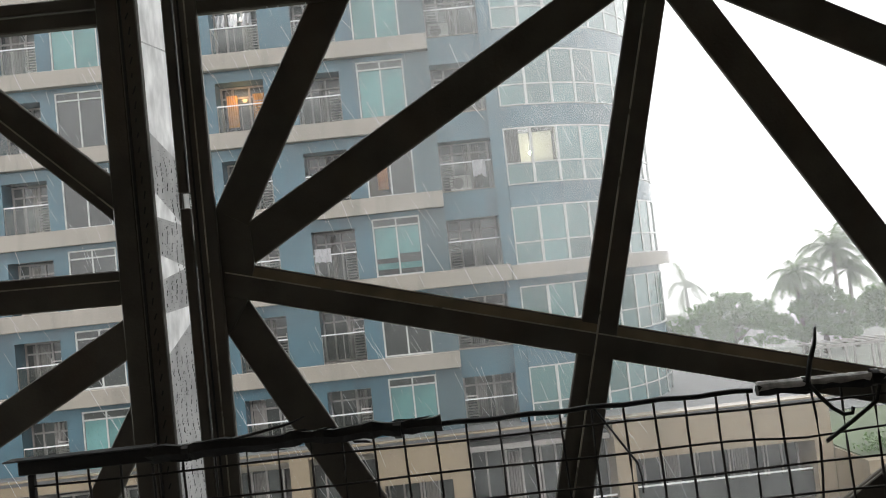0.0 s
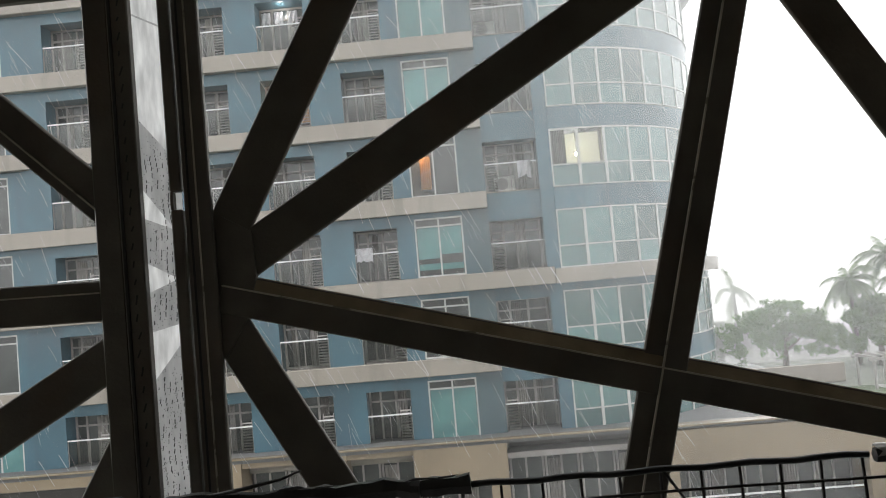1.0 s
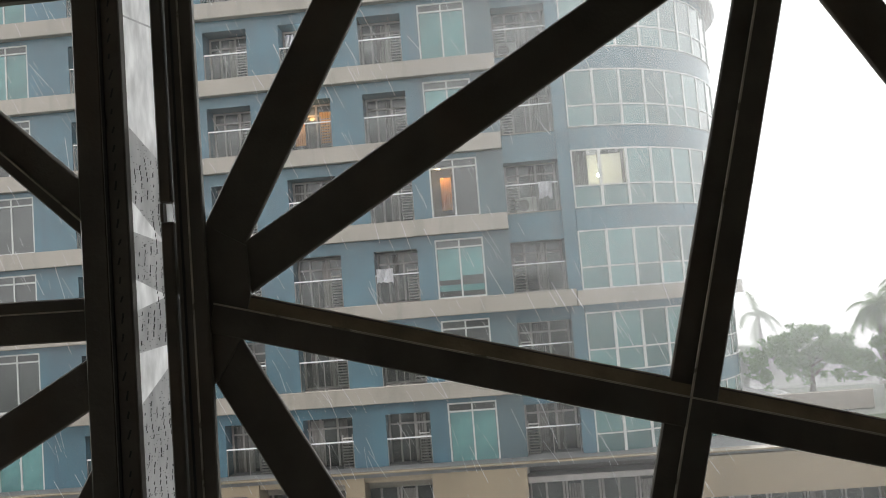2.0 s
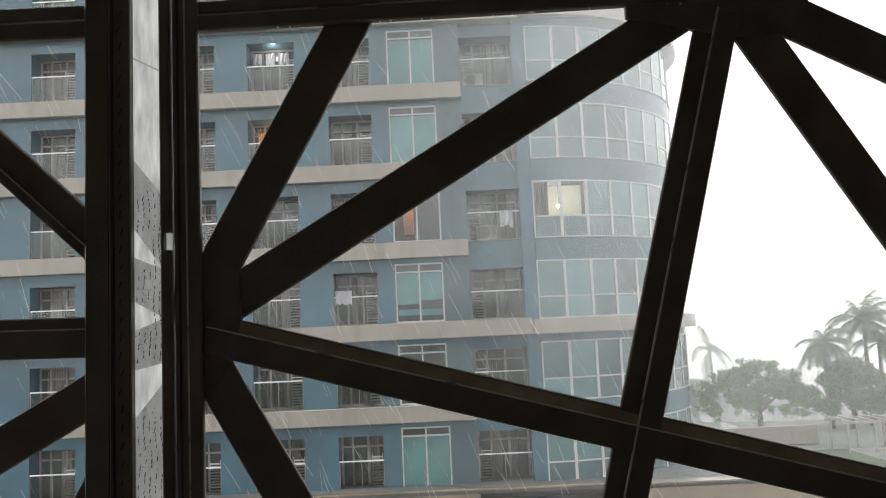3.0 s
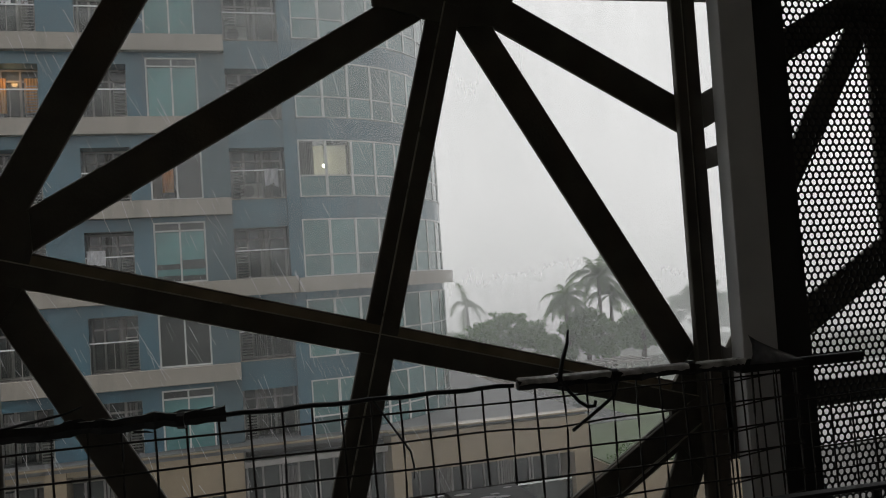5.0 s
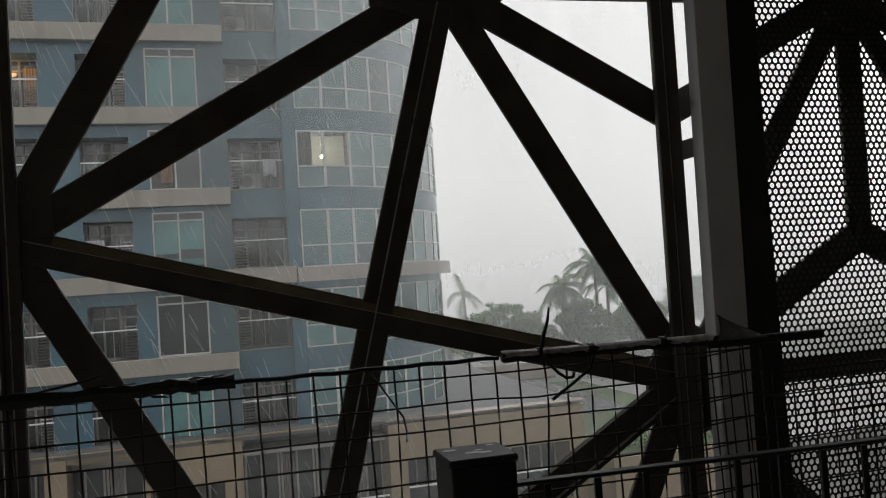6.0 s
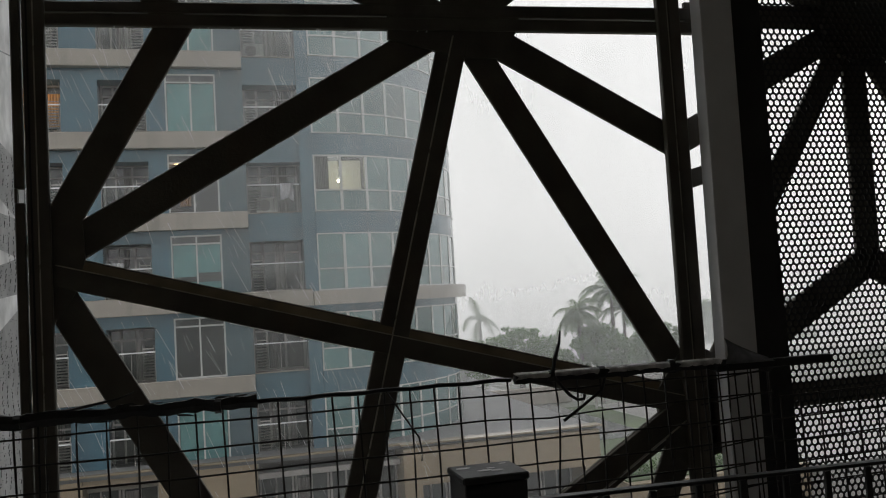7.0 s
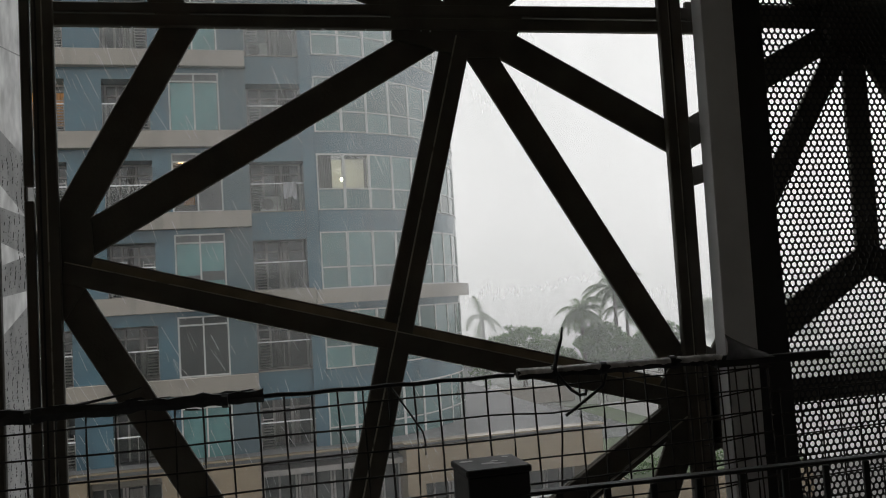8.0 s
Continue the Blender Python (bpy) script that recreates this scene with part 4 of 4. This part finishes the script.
part("canopy", bevel(boxes((0.56, 5.32, PY + 0.3, PY + 1.2, -4.15, -3.95)), 0.02), GFRAME, podium)

# ---- ground ----
single("ground", boxes((-900, 900, -300, 1500, -9.3, -9.0)), GROUND, "wet ground around the buildings", "ground", kind="structure")
GZ = -5.6
single("lawn_terrace", boxes((13.62, 21.0, 25.0, 44.0, -8.99, GZ)), GRASS, "wet green lawn terrace", "lawn", kind="structure")
single("retaining_wall", boxes((13.52, 20.99, 24.6, 24.99, -8.99, GZ - 0.05), (13.52, 13.61, 24.995, 27.0, -8.99, GZ - 0.05)), BEIGE, "beige retaining wall below the lawn", "wall", kind="structure")
# paving added here; its pale tone stands in for bright fog
single("forecourt", boxes((21.0, 120, 24.0, 44.0, -8.99, GZ - 0.012)), PLAZA, "wet paved forecourt toned pale in place of fog", "pavement", kind="structure")
single("driveway", boxes((13.7, 19.0, 33, 90, GZ + 0.001, GZ + 0.03)), ROAD, "wet grey driveway", "road", kind="structure")
single("plaza", boxes((12.9, 190, 44.0, 130, -8.99, GZ - 0.01)), GROUND, "wet grey paved ground under the trees", "road", kind="structure")
single("low_wall", bevel(boxes((13.2, 20.5, 46.0, 46.4, GZ + 0.03, GZ + 1.1)), 0.03), CREAM, "pale low wall beside the driveway", "wall", kind="structure")


def leaf_mesh(name, blobs, n, size, seed, material):
    rng = np.random.RandomState(seed)
    verts, faces = [], []
    for cx, cy, cz, r in blobs:
        k = int(n * r * r)
        d = rng.normal(size=(k, 3))
        d /= np.linalg.norm(d, axis=1)[:, None]
        rad = r * (0.15 + 1.25 * rng.rand(k) ** 0.8)
        for u, q in zip(d, rad):
            p = np.array((cx, cy, cz)) + u * q * np.array((1, 1, 0.8))
            a, b = rng.normal(size=3), rng.normal(size=3)
            a /= np.linalg.norm(a)
            b = np.cross(a, b)
            b /= np.linalg.norm(b)
            s = size * (0.6 + 0.8 * rng.rand())
            i = len(verts)
            verts += [tuple(p - a * s), tuple(p + b * s * 0.45), tuple(p + a * s), tuple(p - b * s * 0.45)]
            faces.append((i, i + 1, i + 2, i + 3))
    me = bpy.data.meshes.new(name)
    me.from_pydata(verts, [], faces)
    me.materials.append(material)
    return me


def broad_tree(x, y, h, spread, seed, label):
    rng = random.Random(seed)
    t = thing("tree", label, "tree", (x, y, GZ), "trees on the lawn")
    bm = bmesh.new()
    tube(bm, [(0, 0, -0.1), (0.08, 0, h * 0.2), (0.0, 0.1, h * 0.42), (0.1, 0, h * 0.7)], [0.24, 0.19, 0.14, 0.05])
    for i in range(7):
        a = i * 0.9 + rng.random()
        L = spread * rng.uniform(0.45, 0.8)
        z = h * rng.uniform(0.25, 0.45)
        tube(bm, [(0.03, 0.03, z), (L * 0.5 * math.cos(a), L * 0.5 * math.sin(a), z + h * 0.14), (L * math.cos(a), L * math.sin(a), z + h * 0.3)], [0.10, 0.06, 0.02], 6)
    part("trunk", bm, BARK, t, smooth=True)
    blobs = []
    for i in range(70):
        a, q = i * 2.4 + rng.uniform(-0.4, 0.4), spread * math.sqrt((i + 0.5) / 70) * rng.uniform(0.8, 1.0)
        cap = math.sqrt(max(0.04, 1 - (q / spread) ** 2))
        cz = h * (0.26 + 0.62 * cap * rng.choice((0.1, 0.4, 0.7, 0.95, 1.0)) * rng.uniform(0.85, 1.08))
        for j in range(5):
            r = rng.uniform(0.15, 0.34) * h / 5
            blobs.append((q * math.cos(a) + rng.gauss(0, 0.26), q * math.sin(a) + rng.gauss(0, 0.26), cz + rng.gauss(0, 0.18) - 0.14 * j / 5, r))
    ob = new("crown", leaf_mesh("crown", blobs, 760, 0.105, seed, LEAF))
    ob.parent = t


def palm(x, y, h, L, seed, label, fronds=27, droop=0.085):
    rng = random.Random(seed)
    t = thing("palm_tree", label, "palm tree", (x, y, GZ), "palm trees")
    lean = rng.uniform(-0.25, 0.25)
    bm = bmesh.new()
    tube(bm, [(lean * (q / 8) ** 2, 0, h * q / 8 - (0.1 if q == 0 else 0)) for q in range(9)], [0.2, 0.16, 0.15, 0.145, 0.14, 0.135, 0.13, 0.12, 0.1])
    part("trunk", bm, BARK, t, smooth=True)
    verts, faces = [], []
    for i in range(fronds):
        a = i * 2.399 + rng.uniform(-0.2, 0.2)
        up = rng.uniform(-0.1, 1.4)
        ln = L * rng.uniform(0.6, 1.15)
        p = Vector((lean, 0, h))
        d = Vector((math.cos(a) * math.cos(up), math.sin(a) * math.cos(up), math.sin(up)))
        n = 26
        for j in range(n):
            d = (d + Vector((0.018, 0, -droop))).normalized()
            p2 = p + d * ln / n
            side = d.cross(Vector((0, 0, 1))).normalized()
            w = ln * 0.27 * math.sin(math.pi * min(1, (j + 2) / (n + 2)) ** 0.8)
            for sgn in (-1, 1):
                tip = p + side * sgn * w * 0.8 + d * w * 0.55 + Vector((0, 0, -w * rng.uniform(0.35, 0.8)))
                k = len(verts)
                verts += [tuple(p), tuple(p2), tuple(tip)]
                faces.append((k, k + 1, k + 2))
            p = p2
    me = bpy.data.meshes.new("crown")
    me.from_pydata(verts, [], faces)
    me.materials.append(FROND)
    ob = new("crown", me)
    ob.parent = t


broad_tree(19.2, 51.6, 4.9, 3.7, 1, "dark green broad-leaved tree in heavy rain")
broad_tree(25.3, 51.8, 4.9, 2.4, 2, "bushy green tree with palms beside it")
broad_tree(32.0, 56.0, 4.4, 2.4, 3, "pale misty leafy tree behind the palms")
broad_tree(17.6, 60.0, 3.4, 2.4, 4, "low dark green tree near the driveway")
broad_tree(43.5, 65.0, 6.0, 3.3, 5, "misty leafy tree far across the lawn")
broad_tree(50.0, 65.0, 6.1, 3.3, 6, "misty leafy tree far across the lawn")
palm(20.4, 64.5, 4.9, 3.0, 7, "windblown small palm tree beside the tower", 8, 0.12)
palm(24.3, 52.6, 5.4, 2.6, 8, "palm tree with drooping wet fronds", 30)
palm(27.0, 52.8, 6.8, 2.7, 9, "tall palm tree with drooping wet fronds", 34)
palm(28.2, 53.5, 5.3, 2.6, 10, "palm tree with drooping wet fronds", 30)


def pergola():
    p = thing("pergola", "grey wet pergola frame on the lawn", "pergola", (20.4, 42.4, GZ))
    for x in (0.1, 1.55, 3.0, 4.4):
        for y in (0, 2.0):
            part("post", bevel(boxes((x - 0.06, x + 0.06, y - 0.06, y + 0.06, 0.0, 1.5)), 0.01), CONC, p)
    for y in (0, 2.0):
        part("beam", bevel(boxes((-0.2, 4.7, y - 0.06, y + 0.06, 1.5, 1.64)), 0.01), CONC, p)
    for i in range(8):
        part("rafter", boxes((0.1 + 0.61 * i, 0.2 + 0.61 * i, -0.3, 2.3, 1.64, 1.70)), CONC, p)


pergola()


def hedge():
    me = leaf_mesh("hedge", [(14.2 + 0.55 * i, 25.7 + 0.12 * math.sin(i * 2.1), GZ + 0.22, 0.42) for i in range(13)], 900, 0.06, 5, LEAF)
    tagged(new("hedge", me), "low clipped green hedge along the lawn edge", "hedge", kind="stuff")


hedge()


# ---- rain ----
def rain():
    rng = np.random.RandomState(11)
    m = bpy.data.materials.new("rain_drops")
    m.use_nodes = True
    n, l = m.node_tree.nodes, m.node_tree.links
    d, t = n.new("ShaderNodeBsdfDiffuse"), n.new("ShaderNodeBsdfTranslucent")
    d.inputs["Color"].default_value = t.inputs["Color"].default_value = (0.9, 0.91, 0.93, 1)
    mx = n.new("ShaderNodeMixShader")
    l.new(d.outputs[0], mx.inputs[1])
    l.new(t.outputs[0], mx.inputs[2])
    clear, thin = n.new("ShaderNodeBsdfTransparent"), n.new("ShaderNodeMixShader")
    thin.inputs[0].default_value = 0.42
    l.new(clear.outputs[0], thin.inputs[1])
    l.new(mx.outputs[0], thin.inputs[2])
    l.new(thin.outputs[0], n["Material Output"].inputs["Surface"])

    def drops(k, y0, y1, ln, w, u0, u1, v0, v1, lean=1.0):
        """k drops between two depths, fanned from the camera's place to fit its view; lean crowds them towards one
        side.
        """
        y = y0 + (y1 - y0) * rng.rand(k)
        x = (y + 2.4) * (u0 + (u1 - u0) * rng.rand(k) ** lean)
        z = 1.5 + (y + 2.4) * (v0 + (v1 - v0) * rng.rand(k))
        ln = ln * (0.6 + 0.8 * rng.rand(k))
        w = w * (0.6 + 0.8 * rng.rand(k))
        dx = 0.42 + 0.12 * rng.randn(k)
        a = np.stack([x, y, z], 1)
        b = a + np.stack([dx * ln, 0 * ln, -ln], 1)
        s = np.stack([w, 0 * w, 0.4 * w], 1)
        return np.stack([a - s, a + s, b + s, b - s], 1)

    # both fans are limited to where the camera sees the building
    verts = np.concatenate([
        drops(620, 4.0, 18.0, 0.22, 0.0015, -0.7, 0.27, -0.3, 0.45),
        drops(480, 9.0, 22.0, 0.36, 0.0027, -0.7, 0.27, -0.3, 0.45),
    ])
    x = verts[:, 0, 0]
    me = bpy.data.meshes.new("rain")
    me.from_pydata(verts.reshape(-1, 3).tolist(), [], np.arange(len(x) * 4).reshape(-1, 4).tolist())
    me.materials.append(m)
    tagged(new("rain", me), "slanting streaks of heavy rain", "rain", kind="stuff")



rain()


def haze_sheet_material(name, x0, d0, x1, d1, z0, e0, z1, e1):
    """Haze put into a mostly clear sheet: thicker from x0 to x1 and from z0 to z1, drawn out in slanting streaks."""
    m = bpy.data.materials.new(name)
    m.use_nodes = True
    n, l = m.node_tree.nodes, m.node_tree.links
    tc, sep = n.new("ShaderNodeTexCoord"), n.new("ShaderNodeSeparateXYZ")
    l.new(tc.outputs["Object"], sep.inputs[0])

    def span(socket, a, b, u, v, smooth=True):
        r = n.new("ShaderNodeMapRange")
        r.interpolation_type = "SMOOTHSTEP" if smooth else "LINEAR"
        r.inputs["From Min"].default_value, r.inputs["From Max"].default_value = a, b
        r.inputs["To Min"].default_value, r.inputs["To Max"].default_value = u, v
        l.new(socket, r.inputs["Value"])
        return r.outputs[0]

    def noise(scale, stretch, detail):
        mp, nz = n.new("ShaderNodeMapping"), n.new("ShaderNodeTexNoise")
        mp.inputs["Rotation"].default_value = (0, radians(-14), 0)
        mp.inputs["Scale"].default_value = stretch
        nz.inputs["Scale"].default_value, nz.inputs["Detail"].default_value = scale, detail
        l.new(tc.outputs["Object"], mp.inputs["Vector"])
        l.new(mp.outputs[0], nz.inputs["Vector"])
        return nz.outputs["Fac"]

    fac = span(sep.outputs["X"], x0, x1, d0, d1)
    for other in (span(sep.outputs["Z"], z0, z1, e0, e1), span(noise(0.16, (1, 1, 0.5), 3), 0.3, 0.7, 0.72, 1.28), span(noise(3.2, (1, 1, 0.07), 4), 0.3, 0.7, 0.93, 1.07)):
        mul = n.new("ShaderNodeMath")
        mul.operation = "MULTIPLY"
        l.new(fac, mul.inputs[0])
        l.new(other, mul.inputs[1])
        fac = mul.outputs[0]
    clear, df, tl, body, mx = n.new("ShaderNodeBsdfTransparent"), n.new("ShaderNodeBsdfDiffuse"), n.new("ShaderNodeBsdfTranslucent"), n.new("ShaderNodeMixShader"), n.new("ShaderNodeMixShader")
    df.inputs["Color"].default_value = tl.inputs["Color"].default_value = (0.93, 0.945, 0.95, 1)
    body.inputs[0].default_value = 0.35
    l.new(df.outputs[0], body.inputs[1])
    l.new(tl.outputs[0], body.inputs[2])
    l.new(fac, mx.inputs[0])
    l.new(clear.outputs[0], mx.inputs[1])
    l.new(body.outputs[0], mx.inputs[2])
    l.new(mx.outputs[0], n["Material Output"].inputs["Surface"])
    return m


def haze_sheet(y, x0, x1, z0, z1, material, seed):
    """A wavering translucent sheet that stands in for rain haze, one of several behind one another."""
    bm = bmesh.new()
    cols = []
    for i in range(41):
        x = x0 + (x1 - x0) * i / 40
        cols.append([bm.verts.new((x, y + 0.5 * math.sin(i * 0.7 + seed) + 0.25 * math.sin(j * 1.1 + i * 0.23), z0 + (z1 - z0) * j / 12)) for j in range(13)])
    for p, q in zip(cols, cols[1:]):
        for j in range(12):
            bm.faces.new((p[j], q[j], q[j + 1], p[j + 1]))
    single("haze_sheet", bm, material, "pale translucent sheet standing in for rain haze", "rain", "rain veils", "stuff", smooth=True)


# densities are set so the added haze thickens over tower and trees
haze_sheet(14.0, -17, 16, -9, 20, haze_sheet_material("near_haze", -5, 0.010, 4, 0.062, -5, 0.25, 9, 1.4), 1)
haze_sheet(19.5, -21, 19, -9, 25, haze_sheet_material("middle_haze", -4, 0.010, 6, 0.108, -5, 0.25, 11, 1.5), 2)
haze_sheet(26.0, -26, 24, -9, 30, haze_sheet_material("far_haze", -3, 0.012, 7, 0.142, -5, 0.3, 12, 1.6), 3)
haze_sheet(46.5, 9, 75, -9, 14, haze_sheet_material("tree_haze", 12, 0.10, 20, 0.10, -5, 1.3, 8, 0.0), 4)
haze_sheet(58.0, 9, 85, -9, 16, haze_sheet_material("distant_haze", 12, 0.34, 20, 0.34, -5, 1.2, 10, 0.0), 5)


# ---- glowing backdrop for the misty distance ----
def mist_backdrop():
    m = bpy.data.materials.new("glowing_mist")
    m.use_nodes = True
    n, l = m.node_tree.nodes, m.node_tree.links
    tc, sep, mr = n.new("ShaderNodeTexCoord"), n.new("ShaderNodeSeparateXYZ"), n.new("ShaderNodeMapRange")
    l.new(tc.outputs["Object"], sep.inputs[0])
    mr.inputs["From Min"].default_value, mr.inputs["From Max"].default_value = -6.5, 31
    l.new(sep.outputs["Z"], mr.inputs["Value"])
    # emission ramp paints haze that brightens with height
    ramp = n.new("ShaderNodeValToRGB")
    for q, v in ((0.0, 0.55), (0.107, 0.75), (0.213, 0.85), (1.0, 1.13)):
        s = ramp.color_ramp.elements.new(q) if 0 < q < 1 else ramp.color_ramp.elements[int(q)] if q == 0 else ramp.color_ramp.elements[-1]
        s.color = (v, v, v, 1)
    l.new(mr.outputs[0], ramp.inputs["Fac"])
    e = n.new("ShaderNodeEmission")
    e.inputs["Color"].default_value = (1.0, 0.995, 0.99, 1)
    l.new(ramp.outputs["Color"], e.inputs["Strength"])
    l.new(e.outputs[0], n["Material Output"].inputs["Surface"])
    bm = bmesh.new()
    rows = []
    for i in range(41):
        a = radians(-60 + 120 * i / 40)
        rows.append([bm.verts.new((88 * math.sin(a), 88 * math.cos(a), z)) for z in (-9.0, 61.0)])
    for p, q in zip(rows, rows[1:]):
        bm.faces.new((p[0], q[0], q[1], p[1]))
    single("backdrop", bm, m, "glowing backdrop painted as white rainy mist", "backdrop", kind="structure")


mist_backdrop()
